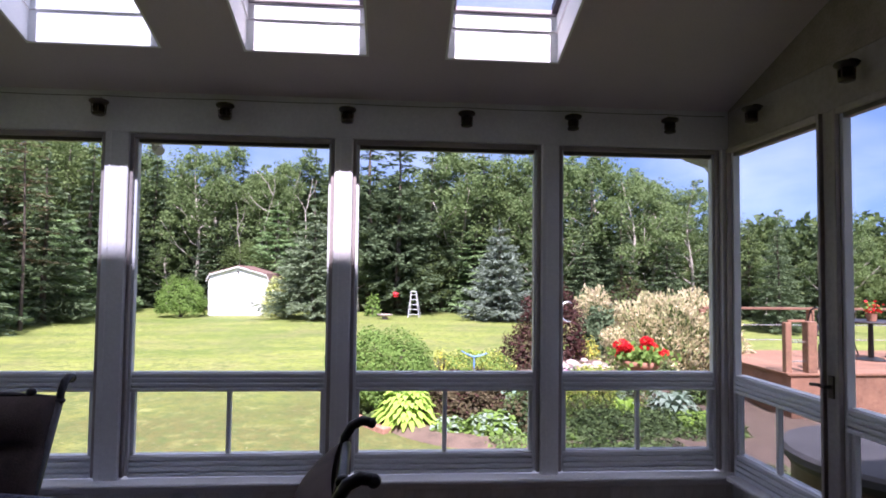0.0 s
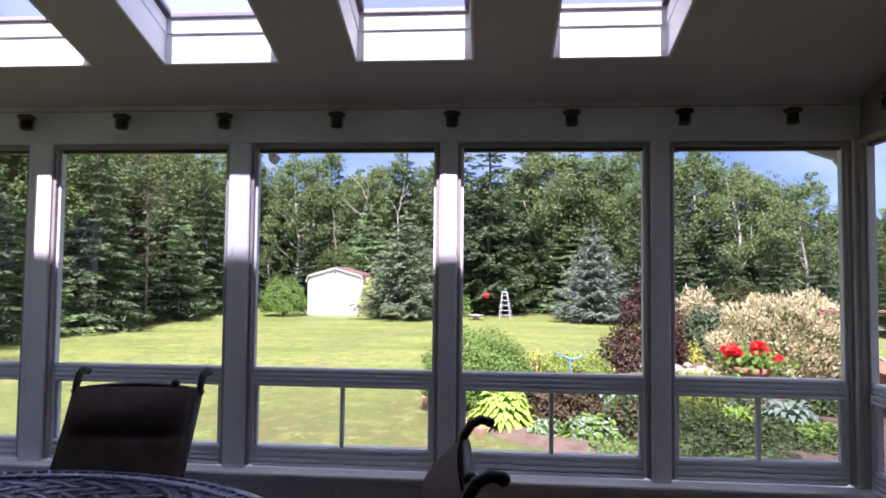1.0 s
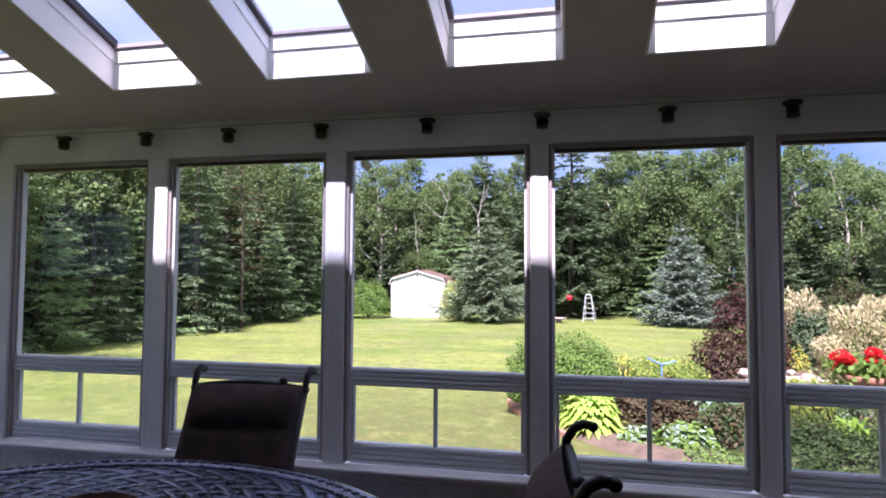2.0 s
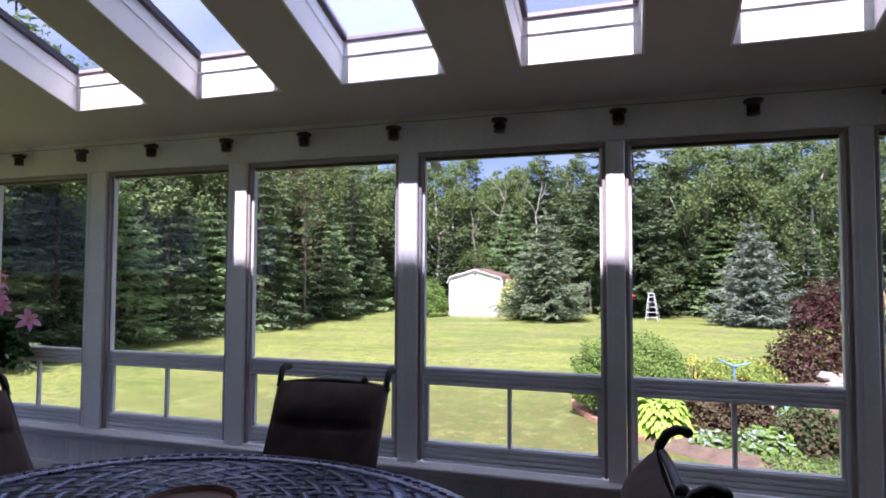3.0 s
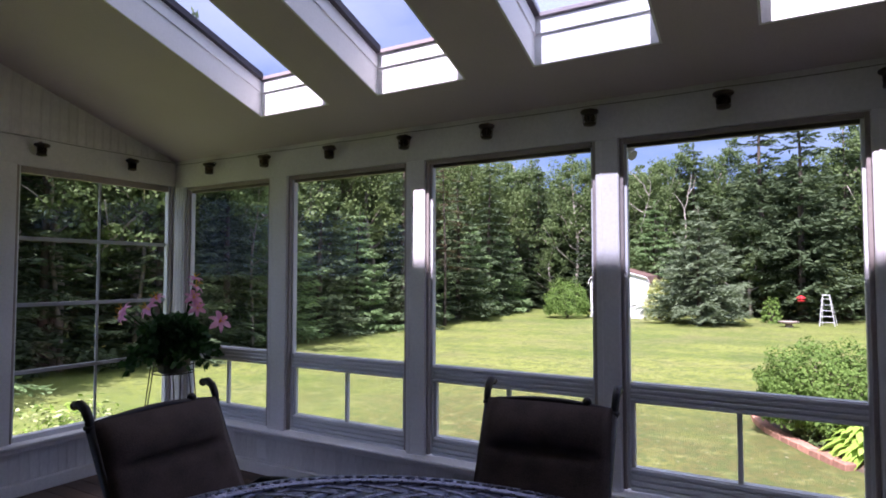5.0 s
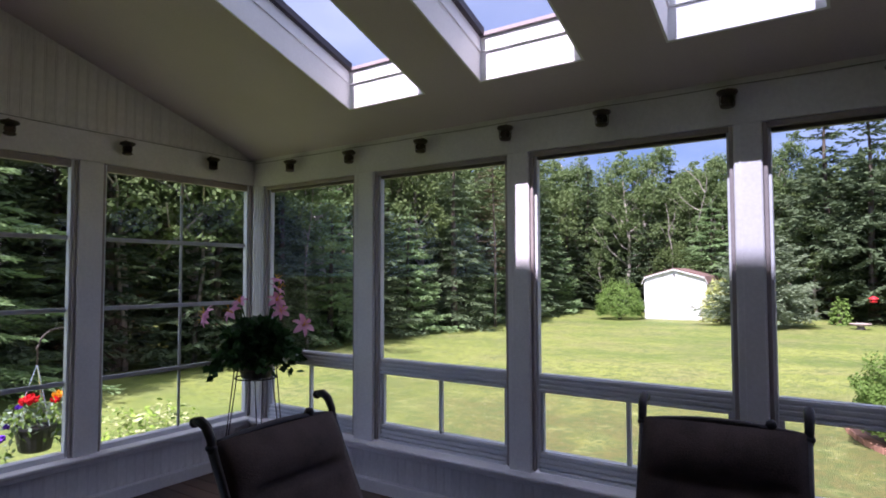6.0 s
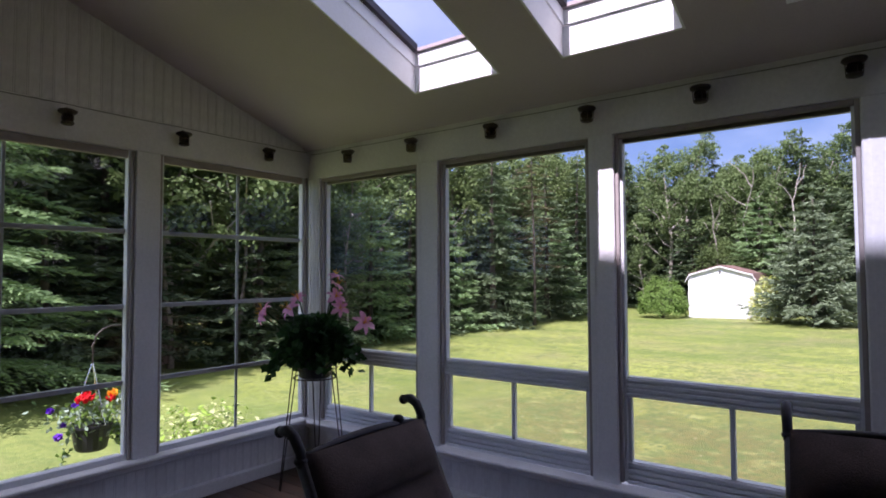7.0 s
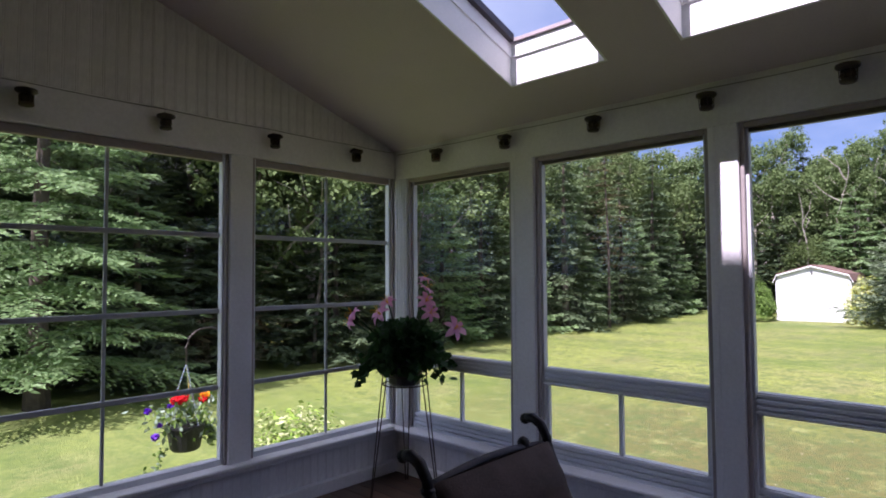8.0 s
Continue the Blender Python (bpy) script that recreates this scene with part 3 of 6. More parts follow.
for f in ((3, 2, 1, 0), (4, 5, 6, 7), (1, 5, 4, 0), (2, 6, 5, 1), (3, 7, 6, 2), (0, 4, 7, 3)):
    bm.faces.new([v[i] for i in f])
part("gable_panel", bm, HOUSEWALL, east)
eboard = link_mesh("board", bead_board(BOARD, SILL - 0.04 - 0.085), BEAD)
for i in range(int((YN - E_DOOR[1] - 0.06) / BOARD)):
    ob = new("board", eboard)
    ob.parent = east
    ob.matrix_basis = pose(XE + 0.0265, YN - i * BOARD - 0.02, 0.085, 0, 0, -90)
sash_window("window_10", E_WIN[1] - E_WIN[0], (XE - 0.03, E_WIN[1], 0), -90, True)
sash_window("window_11", E_DOOR[1] - E_DOOR[0], (XE - 0.03, E_DOOR[1], 0), -90, True)
part("sill_wall", one_box(XE + 0.03, XE + 0.16, E_DOOR[0] - 0.04, E_DOOR[1] + 0.039, -0.25, SILL - 0.03), PAINT, east)
latch = thing("window_latch", "small dark metal latch on the window post", "latch", (XE - 0.013, 3.11, 0.98))
part("plate", one_box(-0.008, 0.0, -0.018, 0.018, -0.05, 0.05, bevel=0.003), LANTERN_MET, latch)
bm = bmesh.new()
tube(bm, [(-0.006, 0, 0.0), (-0.035, 0, 0.0), (-0.045, 0.03, 0.005), (-0.045, 0.075, 0.0)], 0.008)
part("lever", bm, LANTERN_MET, latch)

# house wall behind the room; unseen storey above, added to shade the lower rays
part("wall_face", one_box(XW - 0.16, XE + 0.16, YS - 0.2, YS, -0.25, ceiling_z(YS) + 0.2), HOUSEWALL, thing("wall_south", "plain unseen wall closing the sunroom, dark brown against bounce light", "wall", kind="structure"))
house = thing("house", "unseen pale two-storey house wall with dark roof, placed for shade", "house")
part("wall", one_box(-3.88, 15, -7.5, YS - 0.21, -1.2, 7.0), SIDING, house)
bm = bmesh.new()
EAVE_Y, EAVE_Z = 0.15, 7.42
v = [bm.verts.new((x, y, z)) for x in (-4.05, 15.4) for y, z in ((EAVE_Y, EAVE_Z), (EAVE_Y, EAVE_Z - 0.2), (-8.2, EAVE_Z - 0.2), (-8.2, EAVE_Z), (-4.0, EAVE_Z + 1.8))]
for f in ((0, 1, 2, 3, 4), (9, 8, 7, 6, 5), (1, 0, 5, 6), (2, 1, 6, 7), (3, 2, 7, 8), (4, 3, 8, 9), (0, 4, 9, 5)):
    bm.faces.new([v[i] for i in f])
part("roof", bm, ROOFING, house)

# ---- the garden ----
GROUND = -0.85


def ground_z(x, y):
    """Gently rolling lawn."""
    return GROUND + 0.05 * math.sin(x * 0.21 + 1.3) + 0.07 * math.sin(y * 0.13 + x * 0.05) + 0.2 * max(0.0, min(1.0, (y - 24) / 14)) * max(0.0, min(1.0, (2 - x) / 8))


def grass_material():
    m = bpy.data.materials.new("mown_grass")
    m.use_nodes = True
    n, l = m.node_tree.nodes, m.node_tree.links
    bsdf = n["Principled BSDF"]
    bsdf.inputs["Roughness"].default_value = 0.75
    bsdf.inputs["Specular IOR Level"].default_value = 0.2
    coord = n.new("ShaderNodeTexCoord")
    mp = n.new("ShaderNodeMapping")
    mp.inputs["Rotation"].default_value = (0, 0, radians(-58))
    mp.inputs["Scale"].default_value = (0.36, 1.0, 1)
    l.new(coord.outputs["Object"], mp.inputs["Vector"])

    def noise_node(scale, detail, mapped):
        t = n.new("ShaderNodeTexNoise")
        t.inputs["Scale"].default_value, t.inputs["Detail"].default_value = scale, detail
        l.new((mp if mapped else coord).outputs[0 if mapped else "Object"], t.inputs["Vector"])
        return t.outputs["Fac"]

    def blend(a, b, fac, lo, hi):
        r = n.new("ShaderNodeMapRange")
        r.inputs["From Min"].default_value, r.inputs["From Max"].default_value = lo, hi
        l.new(fac, r.inputs["Value"])
        x = n.new("ShaderNodeMix")
        x.data_type = "RGBA"
        for key, val in (("A", a), ("B", b)):
            if isinstance(val, tuple):
                x.inputs[key].default_value = (*val, 1)
            else:
                l.new(val, x.inputs[key])
        l.new(r.outputs[0], x.inputs["Factor"])
        return x.outputs["Result"]

    stripes = blend((0.115, 0.165, 0.027), (0.255, 0.285, 0.06), noise_node(0.62, 3, True), 0.36, 0.64)
    patches = blend(stripes, (0.21, 0.195, 0.082), noise_node(0.55, 6, False), 0.48, 0.76)
    # the strip near the house is drier
    place, away = n.new("ShaderNodeSeparateXYZ"), n.new("ShaderNodeMapRange")
    away.interpolation_type = "SMOOTHSTEP"
    away.inputs["From Min"].default_value, away.inputs["From Max"].default_value = 17.0, 8.0
    l.new(coord.outputs["Object"], place.inputs[0])
    l.new(place.outputs["Y"], away.inputs["Value"])
    east = n.new("ShaderNodeMapRange")
    east.interpolation_type = "SMOOTHSTEP"
    east.inputs["From Min"].default_value, east.inputs["From Max"].default_value = -11.0, -4.0
    l.new(place.outputs["X"], east.inputs["Value"])
    both = n.new("ShaderNodeMath")
    both.operation = "MULTIPLY"
    l.new(away.outputs[0], both.inputs[0])
    l.new(east.outputs[0], both.inputs[1])
    dry = n.new("ShaderNodeMath")
    dry.operation = "MULTIPLY"
    l.new(both.outputs[0], dry.inputs[0])
    l.new(noise_node(0.9, 5, False), dry.inputs[1])
    patches = blend(patches, (0.135, 0.128, 0.04), dry.outputs[0], 0.08, 0.50)
    tufts = blend(patches, (0.25, 0.265, 0.088), noise_node(2.6, 5, False), 0.52, 0.74)
    tufts = blend((0.094, 0.126, 0.034), tufts, noise_node(4.5, 5, False), 0.30, 0.52)
    fine = blend((0.08, 0.108, 0.034), tufts, noise_node(15, 7, False), 0.30, 0.56)
    bits = blend(fine, (0.36, 0.34, 0.2), noise_node(16, 2, False), 0.69, 0.75)
    # west of the house the grass is fresher
    west = n.new("ShaderNodeMath")
    west.operation = "MULTIPLY"
    for k, (name, lo, hi) in enumerate((("X", -3.0, -6.0), ("Y", 12.0, 5.0))):
        side = n.new("ShaderNodeMapRange")
        side.interpolation_type = "SMOOTHSTEP"
        side.inputs["From Min"].default_value, side.inputs["From Max"].default_value = lo, hi
        l.new(place.outputs[name], side.inputs["Value"])
        l.new(side.outputs[0], west.inputs[k])
    lush = blend((0.10, 0.165, 0.034), (0.20, 0.265, 0.066), noise_node(1.1, 4, True), 0.36, 0.64)
    bits = blend(bits, lush, west.outputs[0], 0.0, 2.2)
    l.new(bits, bsdf.inputs["Base Color"])
    b = n.new("ShaderNodeBump")
    b.inputs["Strength"].default_value, b.inputs["Distance"].default_value = 0.9, 0.03
    l.new(noise_node(45, 4, False), b.inputs["Height"])
    l.new(b.outputs[0], bsdf.inputs["Normal"])
    return m


GRASS = grass_material()
xs = sorted(set([-1500, -600, -250, -120] + list(range(-70, 71, 2)) + [120, 250, 600, 1500]))
ys = sorted(set([-1500, -600, -250, -120, -60, -30] + list(range(-20, 71, 2)) + [120, 250, 600, 1500]))
bm = bmesh.new()
grid = [[bm.verts.new((x, y, ground_z(x, y))) for x in xs] for y in ys]
for j in range(len(ys) - 1):
    for i in range(len(xs) - 1):
        bm.faces.new((grid[j][i], grid[j][i + 1], grid[j + 1][i + 1], grid[j + 1][i]))
solo("ground", bm, GRASS, "mown sunlit lawn with drier yellowish patches", "lawn", kind="structure", smooth=True)


def conifer_mesh(seed, h, r, whorls, per, mats, feather=0.28, slim=0.26, gap=0.15, base=0.06, power=0.85, droop=0.25, sparse=0.0, upturn=0.14, flat=1.7, fullness=0.40):
    """Tiers of flat boughs: each an axis with slanting side twigs of short feathery sprays."""
    rng = np.random.default_rng(seed)
    quads = []
    for w in range(whorls):
        f = base + (1 - base) * (w / whorls) ** 1.05
        reach = r * (1 - f) ** power + 0.12
        swell = rng.uniform(0.86, 1.1)
        for k in range(per):
            if rng.random() < sparse:
                continue
            az = 2 * math.pi * (k / per) + rng.uniform(-0.35, 0.35) + w * 0.7
            length = reach * swell * rng.uniform(0.7, 1.15)
            out = np.array([math.cos(az), math.sin(az), 0.0])
            side = np.array([-math.sin(az), math.cos(az), 0.0])
            zz = f * h + rng.uniform(-0.28, 0.28) * h / whorls
            m = max(3, int(length / gap))
            s = np.linspace(0.14, 1.0, m) + rng.uniform(-0.02, 0.02, m)
            lift = rng.uniform(-0.04, 0.16)
            core = out * (s * length)[:, None] + np.array([0, 0, 1.0]) * ((lift * s - droop * s ** 2 + upturn * s ** 4) * length)[:, None] + np.array([0, 0, zz])
            tl = length * fullness * (1.04 - s) ** 0.65 * np.minimum(1.0, 0.35 + 2.2 * s) + feather * 0.45
            for sg in (-1, 1):
                way = out * 0.8 + side * sg * 0.75 + rng.normal(size=(m, 3)) * 0.13
                way[:, 2] -= 0.16
                way = unit(way)
                step = feather * 0.72
                for q in range(int(tl.max() / step) + 1):
                    at = (q + 0.35) * step
                    on = at < tl
                    if not on.any():
                        break
                    c = core[on] + way[on] * at
                    c[:, 2] -= 0.22 * at * at
                    fan = way[on] + rng.normal(size=c.shape) * 0.3
                    fan[:, 2] *= 0.6
                    k2 = len(c)
                    le = feather * rng.uniform(0.85, 1.4, k2)
                    quads.append(leaves(rng, c, fan, le, le * slim * rng.uniform(0.75, 1.3, k2), 0.2, flat))
            le = feather * rng.uniform(0.9, 1.3, m)
            quads.append(leaves(rng, core, np.tile(out, (m, 1)) + rng.normal(size=core.shape) * 0.25, le, le * slim, 0.2, flat))
    tip = np.array([[0, 0, h - 0.05]]) + rng.normal(size=(8, 3)) * np.array([0.05, 0.05, 0.12])
    quads.append(leaves(rng, tip, np.tile([0, 0, 1.0], (8, 1)) + rng.normal(size=(8, 3)) * 0.3, np.full(8, feather * 1.2), np.full(8, feather * 0.3)))
    return quad_mesh("crown", np.concatenate(quads), mats)


def trunk_mesh(seed, h, r0, mat, limbs=0, lean=0.03, first=0.35, spread=0.45):
    """A tapered trunk with forking limbs. Also returns the limbs' ends."""
    rng = random.Random(seed)
    bm = bmesh.new()
    n = 9
    pts = [Vector((math.sin(i * 0.8 + seed) * lean * i, math.cos(i * 0.6 + seed * 2) * lean * i, h * i / n - (0.25 if i == 0 else 0))) for i in range(n + 1)]
    tube(bm, pts, [r0 * (1.25 if i == 0 else 1 - 0.9 * i / n) for i in range(n + 1)], 7)
    ends = []
    for k in range(limbs):
        f = first + (0.95 - first) * k / max(1, limbs)
        i = min(int(f * n), n - 1)
        p = pts[i].lerp(pts[i + 1], f * n - i)
        az = k * 2.4 + rng.uniform(-0.5, 0.5)
        length = h * spread * (1.1 - f) * rng.uniform(0.8, 1.3)
        q = [p]
        for s in range(1, 5):
            q.append(p + Vector((math.cos(az) * length * s / 4, math.sin(az) * length * s / 4, length * (0.55 * s / 4 + 0.35 * (s / 4) ** 2))) + Vector((rng.uniform(-1, 1), rng.uniform(-1, 1), rng.uniform(-1, 1))) * length * 0.05)
        rr = r0 * (1 - 0.85 * f) * 0.55
        tube(bm, q, [rr * (1 - 0.2 * s) for s in range(5)], 5)
        ends += [q[2], q[3], q[4]]
        for s in (2, 3):
            az2 = az + rng.choice((-1, 1)) * rng.uniform(0.6, 1.1)
            e = q[s] + Vector((math.cos(az2), math.sin(az2), rng.uniform(0.3, 0.9))) * length * 0.4
            tube(bm, [q[s], q[s].lerp(e, 0.5) + Vector((0, 0, 0.04)), e], [rr * 0.4, rr * 0.3, rr * 0.12], 4)
            ends.append(e)
    return link_mesh("trunk", bm, mat, True), [np.array(e) for e in ends] + [np.array(pts[-1]), np.array(pts[-2])]


def broadleaf_mesh(seed, ends, clump, count, leaf, mats, flat=0.72):
    """Lumps of leaves at the limbs' ends; the leaves lie on each lump's upper and outer side."""
    rng = np.random.default_rng(seed)
    out = []
    for e in ends:
        size = clump * rng.uniform(0.55, 1.25)
        for c in range(3):
            centre = e + rng.normal(size=3) * size * np.array([0.75, 0.75, 0.5])
            rad = size * rng.uniform(0.5, 0.9)
            n = int(count / 3 * rng.uniform(0.6, 1.3))
            d = unit(rng.normal(size=(n, 3)) + np.array([0, 0, 0.25]))
            p = centre + d * (rad * rng.uniform(0.35, 1.0, (n, 1)) ** 0.5) * np.array([1, 1, flat])
            face = unit(d * 0.7 + np.array([0, 0, 0.55]) + rng.normal(size=(n, 3)) * 0.42)
            along = unit(np.cross(face, rng.normal(size=(n, 3))))
            side = np.cross(face, along)
            le = (leaf * rng.uniform(0.6, 1.35, n))[:, None]
            mid = p + face * le * 0.08
            out.append(np.stack([p - along * le * 0.5, mid + side * le * 0.33, p + along * le * 0.5, mid - side * le * 0.33], axis=1))
    return quad_mesh("crown", np.concatenate(out), mats)


def tree_proto(name, trunk, crown, label, category="tree"):
    t = thing(name, label, category)
    for nm, me in (("trunk", trunk), ("crown", crown)):
        ob = new(nm, me)
        ob.parent = t
    return t


def conifer(seed, h, r, mats, label, name="spruce_tree", stem=0.017, **kw):
    tm, _ = trunk_mesh(seed, h * 0.98, h * stem + 0.03, BARK, lean=0.008)
    return tree_proto(name, tm, conifer_mesh(seed, h, r, mats=mats, **kw), label)


def broadleaf(seed, h, mats, label, bark=BARK, limbs=11, clump=0.75, count=210, leaf=0.14, first=0.3, spread=0.42, name="leafy_tree", r0=None):
    tm, ends = trunk_mesh(seed, h * 0.93, r0 or h * 0.012 + 0.03, bark, limbs, 0.06, first, spread)
    return tree_proto(name, tm, broadleaf_mesh(seed + 50, ends, clump, count, leaf, mats), label)


def plant_at(proto, x, y, turn=0.0, size=1.0, label="", squash=1.0):
    """Sets a first tree in its place, or a copy of it."""
    proto_used = proto.get("placed", 0)
    m = pose(x, y, ground_z(x, y) - 0.03, 0, 0, turn)
    if proto_used:
        ob = copy_thing(proto, m)
    else:
        ob = proto
        ob.matrix_basis = m
        proto["placed"] = 1
    ob.scale = (size * squash, size * squash, size)
    if label:
        ob["label"] = label
    return ob


con_a = conifer(1, 8.5, 2.5, [SPRUCE], "dense dark green spruce at the lawn's edge", whorls=19, per=8)
con_b = conifer(2, 9.5, 2.3, [SPRUCE], "tall dark spruce with open drooping boughs", whorls=20, per=8, sparse=0.12, droop=0.36)
con_c = conifer(3, 11.5, 3.0, [SPRUCE], "tall layered dark pine with gaps", name="pine_tree", whorls=17, per=9, feather=0.34, sparse=0.15, base=0.1, droop=0.10, power=0.62)
con_d = conifer(4, 6.0, 2.1, [SPRUCE_LIT], "young fresh green spruce with needles toned as sunlit", whorls=15, per=8, droop=0.16, feather=0.26)
lea_a = broadleaf(11, 9.5, [LEAF], "green birch with airy crown above the woods", BIRCH, name="birch_tree", first=0.28)
lea_b = broadleaf(12, 8.5, [LEAF_OLIVE], "olive green leafy tree in the wood's edge", clump=0.85, first=0.2, count=180)
lea_c = broadleaf(13, 10.5, [LEAF], "tall leafy aspen with loose crown", BIRCH, clump=0.62, count=150, first=0.22, spread=0.28, name="aspen_tree", limbs=14)
lea_d = broadleaf(14, 6.5, [LEAF_OLIVE], "rounded leafy understorey tree", limbs=12, clump=0.8, count=150, first=0.1)

rng = random.Random(5)
# skyline of the north wood, west to east: kind and height of each tree
SKYLINE = [(-24.0, lea_b, 13.0), (-22.0, con_b, 12.0), (-20.2, lea_a, 13.0), (-18.4, lea_c, 13.0), (-16.7, lea_a, 12.6), (-15.4, lea_c, 12.4), (-14.2, con_b, 9.8), (-12.6, con_a, 8.8), (-11.2, lea_c, 12.0), (-9.9, lea_c, 12.6), (-8.9, con_b, 9.4), (-7.6, lea_c, 11.0), (-6.5, lea_a, 10.8), (-5.2, lea_c, 11.6), (-3.9, con_a, 10.2), (-2.8, lea_c, 12.2), (4.4, lea_c, 12.8), (5.7, lea_a, 13.2), (7.0, con_b, 10.6), (8.0, lea_c, 12.6), (9.4, lea_b, 11.6), (10.9, lea_c, 12.9), (12.4, lea_c, 11.8), (13.9, lea_c, 12.0), (15.4, con_a, 8.6), (16.8, lea_c, 10.6), (18.6, lea_c, 9.2), (20.8, lea_b, 7.4), (22.6, con_a, 6.0), (24.4, lea_c, 7.6), (26.4, con_b, 6.2), (28.4, lea_b, 5.8), (30.5, lea_c, 5.8)]
TALL = {con_a: 8.5, con_b: 9.5, con_c: 11.5, con_d: 6.0, lea_a: 10.6, lea_b: 9.5, lea_c: 11.4, lea_d: 7.2}
for x, kind, top in SKYLINE:
    plant_at(kind, x, 40.2 + rng.uniform(-1.2, 1.2) - max(0, x - 6) * 0.35, rng.uniform(0, 360), top / TALL[kind], squash=0.9 if kind is lea_c else 1.0)
for i in range(22):
    x = -21 + i * 2.25 + rng.uniform(-0.7, 0.7)
    kind = [con_a, lea_d, con_d, con_b, lea_c][i % 5]
    plant_at(kind, x, 37.4 + rng.uniform(-0.7, 1.0) - max(0, x - 6) * 0.35, rng.uniform(0, 360), rng.uniform(4.2, 6.4) / TALL[kind] * (1.0 if x < 14 else 0.7), squash=1.2)
west_row = [con_a, lea_a, con_b, lea_b, lea_c, con_b]
for i in range(17):
    y = 3.0 + i * 2.1 + rng.uniform(-0.5, 0.5)
    x = -17.2 + rng.uniform(-1.2, 1.2)
    plant_at(west_row[i % 6], x, y, rng.uniform(0, 360), rng.uniform(0.95, 1.2) * (0.72 if i == 4 else 1.0))
for i in range(13):
    y = 6.0 + i * 2.4 + rng.uniform(-0.4, 0.4)
    plant_at([con_a, con_b, con_a, con_b, con_d][i % 5] if i < 5 else [con_d, con_a, con_d, con_b][i % 4], -14.6 + rng.uniform(-0.5, 0.7), y, rng.uniform(0, 360), rng.uniform(0.7, 0.95) * (1.0 if i < 5 else 1.15))


# wood behind the first trees, too deep to count
def far_woods(seed, n):
    rng = np.random.default_rng(seed)
    out, kinds = [], []
    # from, to, depth, lowest and highest crown, share of the leaves, leaf size
    stands = (((-34, 43), (12, 43), 5, 8.0, 10.0, 0.42, 0.42), ((12, 43), (46, 18), 5, 4.6, 6.4, 0.28, 0.42), ((-18.6, 46), (-19.5, -8), 6, 8.0, 9.8, 0.42, 0.48), ((30, 24), (42, 2), 8, 4.0, 5.5, 0.1, 0.5),
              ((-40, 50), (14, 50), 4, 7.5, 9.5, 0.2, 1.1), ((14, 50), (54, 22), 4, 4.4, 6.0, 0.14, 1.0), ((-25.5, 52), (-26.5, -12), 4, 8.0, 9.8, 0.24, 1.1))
    for a, b, depth, low, high, share, size in stands:
        k = int(n * share)
        s = rng.uniform(0, 1, k)
        a, b = np.array(a, float), np.array(b, float)
        way = unit((b - a)[None])[0]
        nrm = np.array([-way[1], way[0]])
        if nrm @ (np.array([0, 10.0]) - (a + b) / 2) > 0:
            nrm = -nrm
        d = rng.uniform(0, depth, k)
        p = a + (b - a) * s[:, None] + nrm * d[:, None]
        dist = s * np.linalg.norm(b - a)
        top = low + (high - low) * (0.5 + 0.28 * np.sin(dist * 0.9 + d * 1.3) + 0.22 * np.sin(dist * 2.3 + 1.0))
        z = top * rng.uniform(0.0, 1.0, k) ** 0.75
        c = np.stack([p[:, 0], p[:, 1], z + GROUND], axis=1)
        le = size * rng.uniform(0.6, 1.4, k)
        w = rng.normal(size=(k, 3))
        w[:, 2] -= 0.3
        out.append(leaves(rng, c, w, le, le * 0.62, 0.25, 0.8))
        # backing stands get only dark leaves: the wood's deep shade, done by colour
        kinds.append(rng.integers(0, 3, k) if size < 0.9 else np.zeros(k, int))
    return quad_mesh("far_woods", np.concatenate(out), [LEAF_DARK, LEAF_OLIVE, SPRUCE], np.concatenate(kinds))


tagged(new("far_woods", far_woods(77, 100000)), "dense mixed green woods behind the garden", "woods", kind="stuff")


